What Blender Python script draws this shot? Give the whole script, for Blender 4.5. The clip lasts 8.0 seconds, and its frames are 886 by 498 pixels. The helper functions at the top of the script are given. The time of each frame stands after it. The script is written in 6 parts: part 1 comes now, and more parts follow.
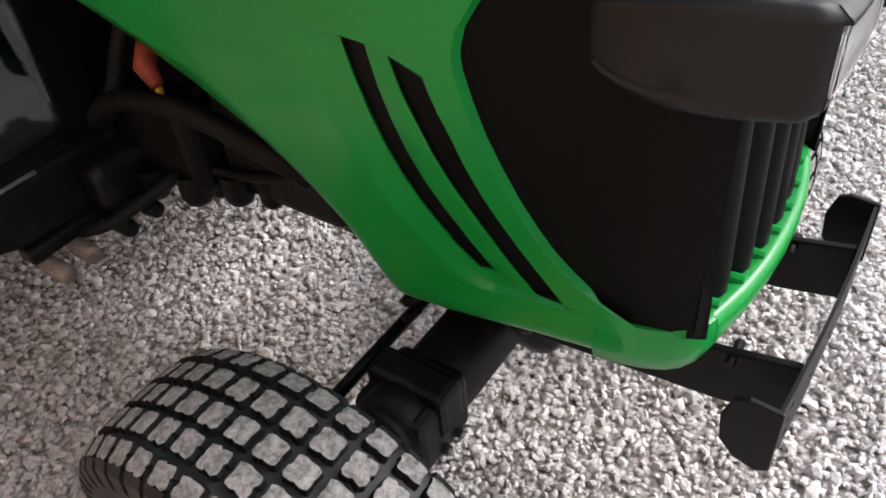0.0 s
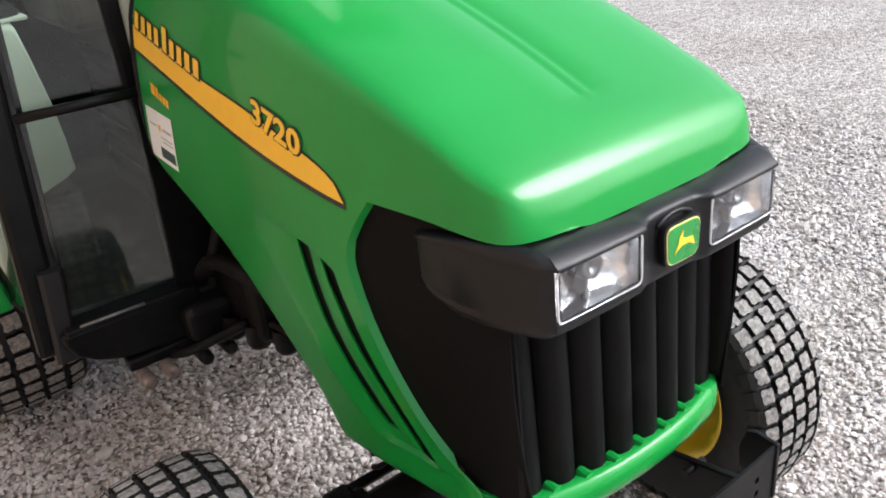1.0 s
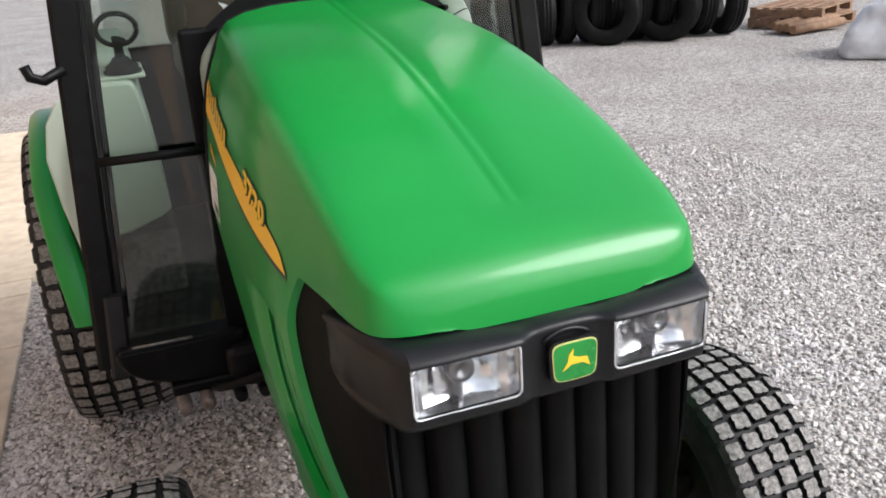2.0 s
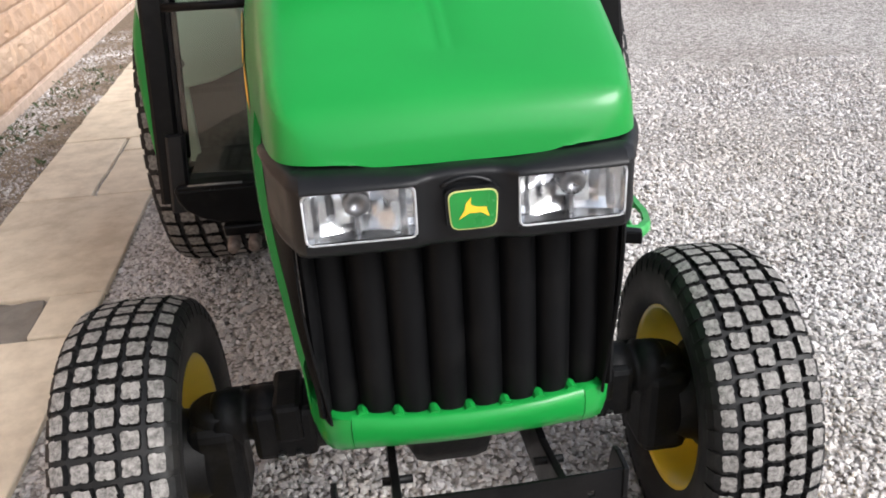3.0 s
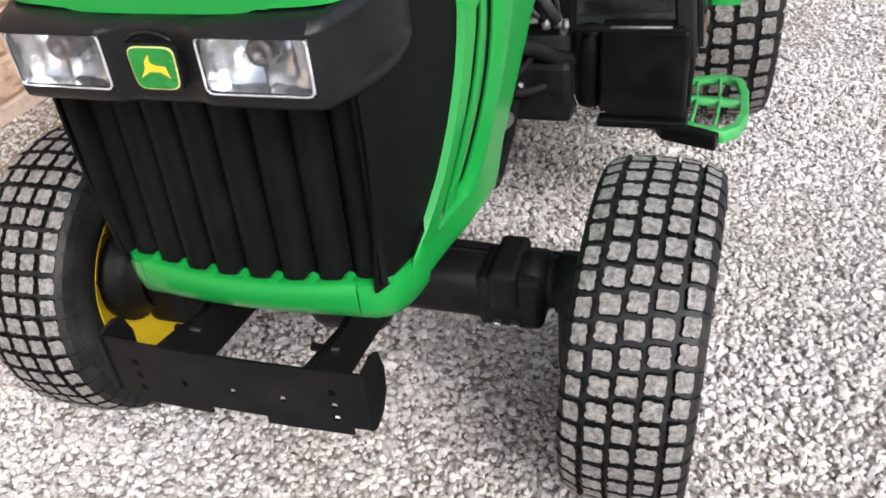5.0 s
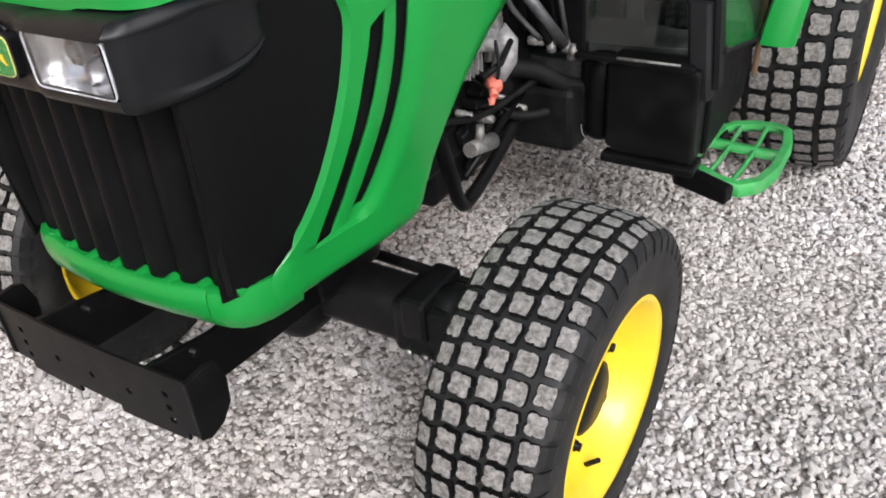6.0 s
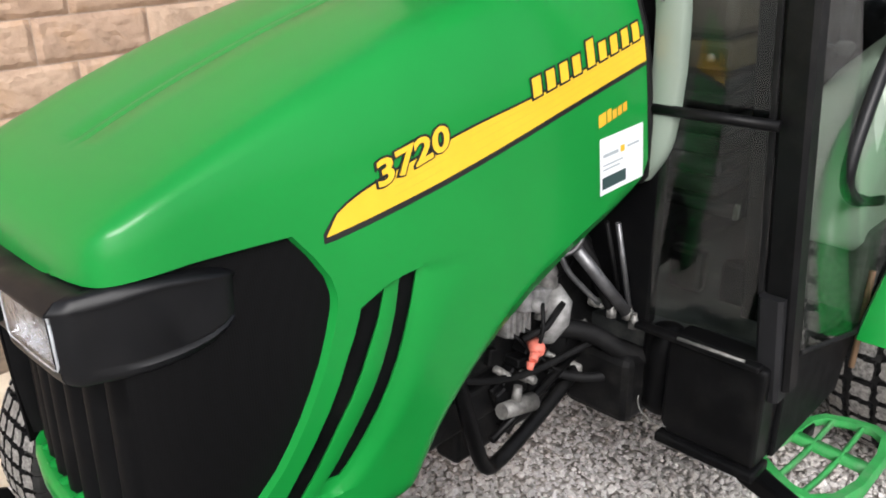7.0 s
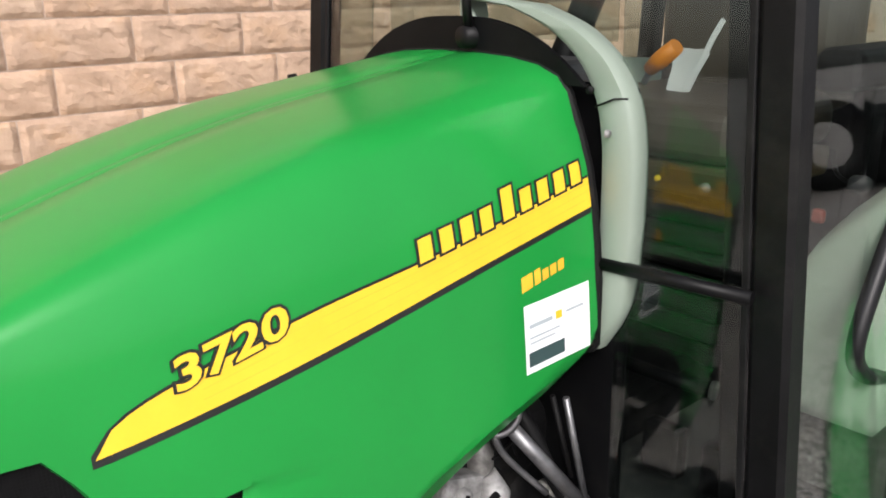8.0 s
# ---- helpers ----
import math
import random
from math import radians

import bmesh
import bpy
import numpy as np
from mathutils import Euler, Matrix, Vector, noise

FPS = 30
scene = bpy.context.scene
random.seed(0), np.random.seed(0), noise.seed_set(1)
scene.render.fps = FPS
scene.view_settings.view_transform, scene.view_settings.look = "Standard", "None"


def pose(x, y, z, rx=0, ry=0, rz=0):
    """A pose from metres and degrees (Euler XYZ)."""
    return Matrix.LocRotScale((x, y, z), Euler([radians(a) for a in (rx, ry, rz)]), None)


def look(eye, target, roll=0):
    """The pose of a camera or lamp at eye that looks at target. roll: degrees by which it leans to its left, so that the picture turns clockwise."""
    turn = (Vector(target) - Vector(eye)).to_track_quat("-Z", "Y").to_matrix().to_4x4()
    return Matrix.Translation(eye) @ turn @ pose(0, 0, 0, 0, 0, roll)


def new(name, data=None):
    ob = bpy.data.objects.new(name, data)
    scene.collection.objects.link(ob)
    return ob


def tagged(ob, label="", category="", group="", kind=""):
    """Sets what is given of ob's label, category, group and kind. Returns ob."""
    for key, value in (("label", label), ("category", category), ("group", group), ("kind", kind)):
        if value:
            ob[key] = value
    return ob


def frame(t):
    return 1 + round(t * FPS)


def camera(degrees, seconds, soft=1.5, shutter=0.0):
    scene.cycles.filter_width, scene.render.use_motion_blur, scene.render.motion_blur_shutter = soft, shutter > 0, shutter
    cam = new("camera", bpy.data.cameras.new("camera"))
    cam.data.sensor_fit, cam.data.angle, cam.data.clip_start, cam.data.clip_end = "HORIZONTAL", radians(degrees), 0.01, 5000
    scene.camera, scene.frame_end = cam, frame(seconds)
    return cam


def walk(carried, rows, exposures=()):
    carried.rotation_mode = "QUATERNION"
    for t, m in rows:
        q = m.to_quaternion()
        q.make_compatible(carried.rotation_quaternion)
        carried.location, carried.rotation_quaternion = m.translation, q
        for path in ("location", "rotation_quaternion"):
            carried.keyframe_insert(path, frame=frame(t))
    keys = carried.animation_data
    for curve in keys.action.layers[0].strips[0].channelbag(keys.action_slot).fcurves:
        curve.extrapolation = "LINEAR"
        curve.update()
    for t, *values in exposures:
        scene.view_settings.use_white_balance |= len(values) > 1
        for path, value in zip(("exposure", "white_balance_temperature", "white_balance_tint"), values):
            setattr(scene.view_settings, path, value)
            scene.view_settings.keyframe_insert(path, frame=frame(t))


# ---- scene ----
cam = camera(56.1, 8.0, soft=1.8)
PATH = [
    (0, (-0.916, -0.106, 1.418), (0.259, 0.825, 0.094), -6.2),
    (0.5, (-0.89, -0.436, 1.508), (0.295, 0.799, 0.472), -6.3),
    (1, (-0.801, -0.627, 1.539), (0.215, 0.849, 0.653), -6.3),
    (1.5, (-0.63, -0.721, 1.555), (0.199, 0.932, 0.794), -4.8),
    (1.7, (-0.567, -0.765, 1.564), (0.187, 0.944, 0.849), -4.5),
    (2.8, (-0.219, -1.018, 1.53), (0.091, 0.795, 0.744), -3.2),
    (3, (-0.151, -0.996, 1.48), (0.054, 0.779, 0.582), -3.1),
    (3.5, (0.057, -0.949, 1.435), (0.014, 0.723, 0.338), -4.0),
    (4, (0.304, -0.96, 1.419), (0.012, 0.687, 0.322), -5.2),
    (4.2, (0.409, -0.986, 1.434), (0.019, 0.653, 0.357), -5.9),
    (5.3, (0.732, -0.74, 1.39), (0.109, 0.746, 0.206), -5.6),
    (5.5, (0.793, -0.691, 1.385), (0.118, 0.754, 0.179), -5.1),
    (6, (1.038, -0.575, 1.379), (0.119, 0.808, 0.264), -4.9),
    (6.5, (1.187, -0.479, 1.473), (-0.015, 0.839, 0.568), -3.2),
    (7, (1.125, -0.284, 1.505), (-0.169, 1.029, 0.727), -0.9),
    (7.5, (1.068, -0.111, 1.534), (-0.285, 1.167, 0.801), -0.6),
    (8, (1.088, 0.125, 1.539), (-0.364, 1.366, 0.945), -1.0),
]
walk(cam, [(t, look(eye, target, roll)) for t, eye, target, roll in PATH], [(0, 0.95, 6120, 12), (0.5, 1.18, 6120, 12), (1.5, 0.85, 6160, 11), (2.8, 0.58, 6240, 11), (3.2, 0.93, 6240, 11), (4.2, 0.93, 6240, 11), (6, 0.53, 6240, 12), (7, 0.5, 6300, 11), (8, 0.68, 6420, 13)])

# ---- light ----
world = bpy.data.worlds.new("sky")
scene.world = world
world.use_nodes = True
wn = world.node_tree.nodes
sky = wn.new("ShaderNodeTexSky")
sky.sky_type, sky.sun_disc = "NISHITA", False
sky.sun_elevation, sky.sun_rotation = radians(40.1), radians(132.8)
sky.air_density, sky.dust_density, sky.ozone_density = 1.0, 4.0, 1.0
wn["Background"].inputs["Strength"].default_value = 0.15
haze = wn.new("ShaderNodeHueSaturation")
haze.inputs["Saturation"].default_value = 0.42
world.node_tree.links.new(sky.outputs["Color"], haze.inputs["Color"])
world.node_tree.links.new(haze.outputs["Color"], wn["Background"].inputs["Color"])

sun = new("sun", bpy.data.lights.new("sun", "SUN"))
sun.data.energy, sun.data.angle, sun.data.color = 1.5, radians(26), (1.0, 0.975, 0.95)
sun.matrix_world = look((2.7, -2.5, 3.1), (0, 0, 0))


# ---- materials ----
def noded(name):
    m = bpy.data.materials.new(name)
    m.use_nodes = True
    return m, m.node_tree.nodes, m.node_tree.links, m.node_tree.nodes["Principled BSDF"]


def coords(n, l, scale=1.0):
    tc = n.new("ShaderNodeTexCoord")
    mp = n.new("ShaderNodeMapping")
    mp.inputs["Scale"].default_value = (scale, scale, scale)
    l.new(tc.outputs["Object"], mp.inputs["Vector"])
    return mp.outputs["Vector"]


def noise_node(n, l, vec, scale, detail=4.0, rough=0.55):
    t = n.new("ShaderNodeTexNoise")
    t.inputs["Scale"].default_value, t.inputs["Detail"].default_value, t.inputs["Roughness"].default_value = scale, detail, rough
    l.new(vec, t.inputs["Vector"])
    return t.outputs["Fac"]


def ramp(n, l, fac, stops):
    r = n.new("ShaderNodeValToRGB")
    while len(r.color_ramp.elements) < len(stops):
        r.color_ramp.elements.new(0.5)
    for e, (p, c) in zip(r.color_ramp.elements, stops):
        e.position, e.color = p, (*c, 1) if len(c) == 3 else c
    l.new(fac, r.inputs["Fac"])
    return r.outputs["Color"]


def bump(n, l, b, height, strength, dist):
    k = n.new("ShaderNodeBump")
    k.inputs["Strength"].default_value, k.inputs["Distance"].default_value = strength, dist
    l.new(height, k.inputs["Height"])
    l.new(k.outputs["Normal"], b.inputs["Normal"])


def plain(name, color, rough=0.5, metal=0.0, vary=0.15, scale=14.0, grain=180.0, relief=0.0004, coat=0.0, rough_vary=0.1, dust=0.0, spec=0.5):
    """A surface with stains, fine grain and uneven gloss; dust: how much pale dust lies in patches."""
    m, n, l, b = noded(name)
    v = coords(n, l)
    big, fine = noise_node(n, l, v, scale, 6.0 if scale > 6 else 2.0), noise_node(n, l, v, grain, 3.0)
    lo = tuple(c * (1 - vary) for c in color)
    hi = tuple(min(1, c * (1 + vary)) for c in color)
    col = ramp(n, l, big, [(0.3, lo), (0.7, hi)])
    if dust:
        d = ramp(n, l, noise_node(n, l, v, scale * 0.6, 8.0, 0.7), [(0.5, (0, 0, 0)), (0.75, (dust, dust, dust))])
        mix = n.new("ShaderNodeMix")
        mix.data_type = "RGBA"
        l.new(d, mix.inputs["Factor"])
        l.new(col, mix.inputs["A"])
        mix.inputs["B"].default_value = (0.35, 0.33, 0.29, 1)
        col = mix.outputs["Result"]
    l.new(col, b.inputs["Base Color"])
    rr = ramp(n, l, big, [(0.3, (rough - rough_vary / 2,) * 3), (0.7, (rough + rough_vary / 2,) * 3)])
    l.new(rr, b.inputs["Roughness"])
    b.inputs["Metallic"].default_value, b.inputs["Coat Weight"].default_value = metal, coat
    b.inputs["Coat Roughness"].default_value = 0.10
    b.inputs["Specular IOR Level"].default_value = spec
    if relief:
        bump(n, l, b, fine, 0.5, relief)
    return m


GREEN = plain("green_paint", (0.009, 0.226, 0.036), 0.35, vary=0.08, rough_vary=0.06, scale=3.5, grain=60, relief=0, coat=0.30, spec=0.2, dust=0.0)
GREEN_STEP = plain("worn_green_paint", (0.03, 0.27, 0.06), 0.5, vary=0.2, scale=25, dust=0.3)
YELLOW = plain("yellow_paint", (0.80, 0.56, 0.02), 0.38, vary=0.08, scale=9, coat=0.3, dust=0.05)
DECAL_YELLOW = plain("yellow_vinyl", (0.80, 0.49, 0.026), 0.45, vary=0.04, scale=30, relief=0)
DECAL_BLACK = plain("black_vinyl", (0.012, 0.013, 0.012), 0.4, relief=0)
DECAL_GREEN = plain("badge_green_enamel", (0.01, 0.20, 0.03), 0.3, relief=0, coat=0.4)
BADGE_EDGE = plain("pale_yellow_enamel", (0.62, 0.60, 0.22), 0.4, vary=0.05, relief=0)
DECAL_WHITE = plain("white_paper_label", (0.78, 0.80, 0.82), 0.5, vary=0.03, relief=0)
DECAL_DARK = plain("dark_label_print", (0.03, 0.06, 0.06), 0.5, relief=0)
DECAL_GREY = plain("grey_label_print", (0.35, 0.40, 0.42), 0.5, relief=0)
DECAL_ORANGE = plain("orange_print", (0.85, 0.42, 0.03), 0.4, relief=0)
BLACK = plain("black_plastic", (0.0032, 0.0033, 0.0037), 0.5, spec=0.10, vary=0.2, scale=20, grain=700, relief=0.0003, dust=0.012)
COWL = plain("grained_black_plastic", (0.0042, 0.0045, 0.0054), 0.40, spec=0.30, vary=0.15, scale=20, grain=900, relief=0.0003, dust=0.01)
PAINT_BLACK = plain("black_painted_steel", (0.0034, 0.0034, 0.0037), 0.42, spec=0.15, vary=0.3, scale=18, grain=240, relief=0.0004, dust=0.02)
CAST = plain("black_cast_iron", (0.0042, 0.0042, 0.0045), 0.5, spec=0.2, vary=0.4, scale=30, grain=150, relief=0.0012, dust=0.035)
RUBBER = plain("black_rubber", (0.005, 0.005, 0.0053), 0.62, spec=0.18, vary=0.3, scale=22, grain=260, relief=0.0006, dust=0.03)
SIDEWALL = plain("tyre_sidewall_rubber", (0.010, 0.010, 0.0103), 0.55, spec=0.3, vary=0.3, scale=16, grain=200, relief=0.0006, dust=0.08)
STEEL = plain("bare_steel", (0.52, 0.52, 0.50), 0.35, metal=1.0, vary=0.2, scale=40, relief=0.0003)
ALLOY = plain("dull_cast_aluminium", (0.27, 0.265, 0.26), 0.6, metal=0.3, vary=0.45, scale=45, grain=160, relief=0.0015)
CHROME = plain("lamp_reflector", (0.66, 0.67, 0.69), 0.24, metal=1.0, vary=0.06, scale=20, relief=0)
LAMP_EDGE = plain("clear_lamp_edge", (0.42, 0.43, 0.45), 0.3, vary=0.1, scale=30, relief=0)
BULB = plain("dark_bulb_cap", (0.20, 0.20, 0.21), 0.3, metal=0.9, vary=0.1, scale=30, relief=0)
RED = plain("faded_red_rubber", (0.66, 0.17, 0.12), 0.6, vary=0.25, scale=60)
RUSTY = plain("rusty_coupler_steel", (0.17, 0.135, 0.115), 0.55, metal=0.2, vary=0.4, scale=60)
OLD_RED = plain("dirty_red_plastic", (0.28, 0.05, 0.03), 0.55, vary=0.4, scale=40)
DULL = plain("oxidised_steel", (0.17, 0.165, 0.155), 0.5, metal=0.35, vary=0.45, scale=70, grain=260, relief=0.0008)
PIPE = plain("grey_steel_tube", (0.16, 0.16, 0.165), 0.38, metal=0.7, vary=0.3, scale=40)
MUSTARD = plain("dirty_mustard_steel", (0.045, 0.033, 0.012), 0.6, vary=0.35, scale=20)
DASH = plain("dark_grey_moulding", (0.035, 0.036, 0.038), 0.5, vary=0.15, scale=12)
ORANGE = plain("orange_lever_grip", (0.85, 0.27, 0.02), 0.45, vary=0.08)
PILLAR_PLASTIC = plain("dusty_black_plastic", (0.011, 0.011, 0.012), 0.5, spec=0.25, vary=0.2, scale=15)
DASH_TRIM = plain("grey_green_dash_plastic", (0.205, 0.25, 0.205), 0.5, vary=0.06, scale=6, grain=400, relief=0.0003, dust=0.06)
TRIM = plain("grey_green_cab_trim", (0.43, 0.50, 0.42), 0.55, vary=0.06, scale=6, grain=400, relief=0.0003, dust=0.1)
SEAT = plain("worn_brown_vinyl", (0.060, 0.046, 0.032), 0.55, vary=0.35, scale=9, relief=0.0006)
# speckle in this grey imitates gravel reflected in the door glass
HOUSING_SPECKLE = plain("grey_housing_reflection_speckle", (0.09, 0.09, 0.085), 0.75, vary=0.5, scale=70, grain=200, relief=0.001)
MAT = plain("ribbed_black_mat", (0.02, 0.022, 0.022), 0.6, vary=0.3, scale=20, dust=0.2)
BAG = plain("white_woven_bag", (0.60, 0.60, 0.61), 0.7, dust=0.5, vary=0.12, scale=5, grain=300, relief=0.0008)
WEED = plain("weed_leaf", (0.05, 0.075, 0.03), 0.7, vary=0.4, scale=8, relief=0)
TIMBER = plain("weathered_timber", (0.22, 0.13, 0.075), 0.75, vary=0.35, scale=12, grain=60, relief=0.002)
GALV = plain("grey_galvanised_post", (0.50, 0.47, 0.42), 0.5, metal=0.3, vary=0.2, scale=18)
SOIL = plain("brown_soil", (0.17, 0.13, 0.09), 0.9, vary=0.4, scale=30, grain=300, relief=0.004)


def tread_material():
    m, n, l, b = noded("dusty_tread_rubber")
    v = coords(n, l)
    info = n.new("ShaderNodeObjectInfo")
    add = n.new("ShaderNodeVectorMath")
    add.operation = "ADD"
    l.new(v, add.inputs[0])
    mul = n.new("ShaderNodeMath")
    mul.operation, mul.inputs[1].default_value = "MULTIPLY", 37.0
    l.new(info.outputs["Random"], mul.inputs[0])
    l.new(mul.outputs[0], add.inputs[1])
    big = noise_node(n, l, add.outputs[0], 85, 7.0, 0.78)
    col = ramp(n, l, big, [(0.30, (0.035, 0.033, 0.031)), (0.43, (0.13, 0.123, 0.115)), (0.58, (0.27, 0.258, 0.242)), (0.78, (0.43, 0.41, 0.385))])
    l.new(col, b.inputs["Base Color"])
    b.inputs["Roughness"].default_value = 0.8
    bump(n, l, b, big, 1.0, 0.003)
    return m


TREAD = tread_material()


def perforated():
    """Black moulded mesh: close rows of small round pits."""
    m, n, l, b = noded("perforated_black_mesh")
    v = coords(n, l, 1.0)
    t = n.new("ShaderNodeTexVoronoi")
    t.inputs["Scale"].default_value, t.inputs["Randomness"].default_value = 260, 0.0
    l.new(v, t.inputs["Vector"])
    col = ramp(n, l, t.outputs["Distance"], [(0.25, (0.003, 0.003, 0.003)), (0.45, (0.0045, 0.0045, 0.0048))])
    l.new(col, b.inputs["Base Color"])
    b.inputs["Roughness"].default_value = 0.6
    b.inputs["Specular IOR Level"].default_value = 0.07
    bump(n, l, b, t.outputs["Distance"], 0.5, 0.001)
    return m


MESH = perforated()


def cab_glass():
    m, n, l, b = noded("tinted_cab_glass")
    n.remove(b)
    tr, gl, mix, lw = (n.new(k) for k in ("ShaderNodeBsdfTransparent", "ShaderNodeBsdfGlossy", "ShaderNodeMixShader", "ShaderNodeLayerWeight"))
    tr.inputs["Color"].default_value = (0.77, 0.81, 0.78, 1)
    gl.inputs["Roughness"].default_value = 0.02
    lw.inputs["Blend"].default_value = 0.5
    p5, sc = n.new("ShaderNodeMath"), n.new("ShaderNodeMath")
    p5.operation, p5.inputs[1].default_value = "POWER", 4.8
    sc.operation, sc.inputs[1].default_value, sc.inputs[2].default_value = "MULTIPLY_ADD", 0.95, 0.05
    l.new(lw.outputs["Facing"], p5.inputs[0])
    l.new(p5.outputs[0], sc.inputs[0])
    l.new(sc.outputs[0], mix.inputs[0])
    l.new(tr.outputs[0], mix.inputs[1])
    l.new(gl.outputs[0], mix.inputs[2])
    l.new(mix.outputs[0], n["Material Output"].inputs["Surface"])
    return m


GLASS = cab_glass()


def lens_glass():
    m, n, l, b = noded("clear_lamp_lens")
    b.inputs["Base Color"].default_value = (0.97, 0.98, 0.98, 1)
    b.inputs["Transmission Weight"].default_value, b.inputs["Roughness"].default_value, b.inputs["IOR"].default_value = 1.0, 0.04, 1.3
    bump(n, l, b, noise_node(n, l, coords(n, l), 95, 3.0), 0.35, 0.0025)
    return m


LENS = lens_glass()


def stones_material(name, wash, patch):
    """Pale crushed limestone: each chip its own grey, cream or slate tone; wash: the tint of the dirt that lies in patches of that size."""
    m, n, l, b = noded(name)
    g = n.new("ShaderNodeNewGeometry")
    col = ramp(n, l, g.outputs["Random Per Island"], [(0.0, (0.34, 0.325, 0.309)), (0.08, (0.46, 0.445, 0.437)), (0.30, (0.575, 0.555, 0.546)), (0.60, (0.665, 0.645, 0.627)), (0.85, (0.74, 0.712, 0.684)), (1.0, (0.82, 0.805, 0.803))])
    v = coords(n, l)
    f = noise_node(n, l, v, 160, 5.0, 0.7)
    f2 = ramp(n, l, f, [(0.3, (0.72, 0.71, 0.72)), (0.65, (1, 1, 1))])
    big = ramp(n, l, noise_node(n, l, v, patch, 4.0), [(0.35, wash), (0.65, (1, 1, 1))])
    cur = col
    for o in (f2, big):
        mx = n.new("ShaderNodeMix")
        mx.data_type, mx.blend_type = "RGBA", "MULTIPLY"
        mx.inputs["Factor"].default_value = 1.0
        l.new(cur, mx.inputs["A"])
        l.new(o, mx.inputs["B"])
        cur = mx.outputs["Result"]
    l.new(cur, b.inputs["Base Color"])
    b.inputs["Roughness"].default_value = 0.85
    bump(n, l, b, f, 0.5, 0.002)
    return m


STONES = stones_material("gravel_chips", (0.84, 0.82, 0.784), 1.3)
DIRTY_STONES = stones_material("stained_gravel_chips", (0.34, 0.27, 0.196), 2.6)


def ground_material():
    """The bed below the loose chips, and the gravel further off: small cells of the same tones."""
    m, n, l, b = noded("gravel_bed")
    v = coords(n, l)
    t = n.new("ShaderNodeTexVoronoi")
    t.inputs["Scale"].default_value = 62
    l.new(v, t.inputs["Vector"])
    sep = n.new("ShaderNodeSeparateColor")
    l.new(t.outputs["Color"], sep.inputs[0])
    col = ramp(n, l, sep.outputs[0], [(0.0, (0.2, 0.19, 0.18)), (0.12, (0.35, 0.335, 0.314)), (0.35, (0.51, 0.485, 0.458)), (0.7, (0.6, 0.575, 0.54)), (1.0, (0.72, 0.695, 0.663))])
    gap = ramp(n, l, t.outputs["Distance"], [(0.35, (1, 1, 1)), (0.75, (0.48, 0.465, 0.458))])
    big = ramp(n, l, noise_node(n, l, v, 0.9, 5.0), [(0.35, (0.8, 0.77, 0.751)), (0.65, (1, 1, 1))])
    cur = col
    patch = ramp(n, l, noise_node(n, l, v, 17, 5.0, 0.7), [(0.36, (0.66, 0.64, 0.627)), (0.58, (1, 1, 1))])
    for o in (gap, big, patch):
        mx = n.new("ShaderNodeMix")
        mx.data_type, mx.blend_type = "RGBA", "MULTIPLY"
        mx.inputs["Factor"].default_value = 1.0
        l.new(cur, mx.inputs["A"])
        l.new(o, mx.inputs["B"])
        cur = mx.outputs["Result"]
    l.new(cur, b.inputs["Base Color"])
    b.inputs["Roughness"].default_value = 0.9
    inv = n.new("ShaderNodeMath")
    inv.operation, inv.inputs[0].default_value = "SUBTRACT", 1.0
    l.new(t.outputs["Distance"], inv.inputs[1])
    bump(n, l, b, inv.outputs[0], 0.9, 0.012)
    return m


BED = ground_material()


def masonry(name, tones, relief, scale=9.0, stain=(0.45, 0.27, 0.14)):
    """Cast stone: one tone for each piece, mottled, with a few rusty stains."""
    m, n, l, b = noded(name)
    info = n.new("ShaderNodeObjectInfo")
    base = ramp(n, l, info.outputs["Random"], [(i / max(1, len(tones) - 1), c) for i, c in enumerate(tones)])
    v = coords(n, l)
    mot = ramp(n, l, noise_node(n, l, v, scale, 8.0, 0.65), [(0.3, (0.74, 0.72, 0.70)), (0.6, (1, 1, 1))])
    mx = n.new("ShaderNodeMix")
    mx.data_type, mx.blend_type = "RGBA", "MULTIPLY"
    mx.inputs["Factor"].default_value = 1.0
    l.new(base, mx.inputs["A"])
    l.new(mot, mx.inputs["B"])
    st = ramp(n, l, noise_node(n, l, v, scale * 0.45, 6.0, 0.6), [(0.56, (0, 0, 0)), (0.74, (0.6, 0.6, 0.6))])
    m2 = n.new("ShaderNodeMix")
    m2.data_type = "RGBA"
    l.new(st, m2.inputs["Factor"])
    l.new(mx.outputs["Result"], m2.inputs["A"])
    m2.inputs["B"].default_value = (*stain, 1)
    l.new(m2.outputs["Result"], b.inputs["Base Color"])
    b.inputs["Roughness"].default_value = 0.9
    bump(n, l, b, noise_node(n, l, v, scale * 3.2, 10.0, 0.65), 0.9, relief)
    return m


BLOCK = masonry("rock_faced_block", [(0.48, 0.335, 0.24), (0.54, 0.38, 0.272), (0.51, 0.35, 0.245), (0.56, 0.41, 0.30)], 0.010)
MORTAR = masonry("pale_mortar", [(0.55, 0.43, 0.345), (0.55, 0.43, 0.345)], 0.003, 14.0)
OLD_STONE = masonry("weathered_stone", [(0.15, 0.135, 0.115), (0.19, 0.17, 0.145)], 0.006, 12.0, (0.10, 0.09, 0.075))
SLAB = masonry("paving_stone", [(0.62, 0.535, 0.41), (0.67, 0.58, 0.45), (0.58, 0.50, 0.385)], 0.004, 8.0, (0.40, 0.32, 0.23))


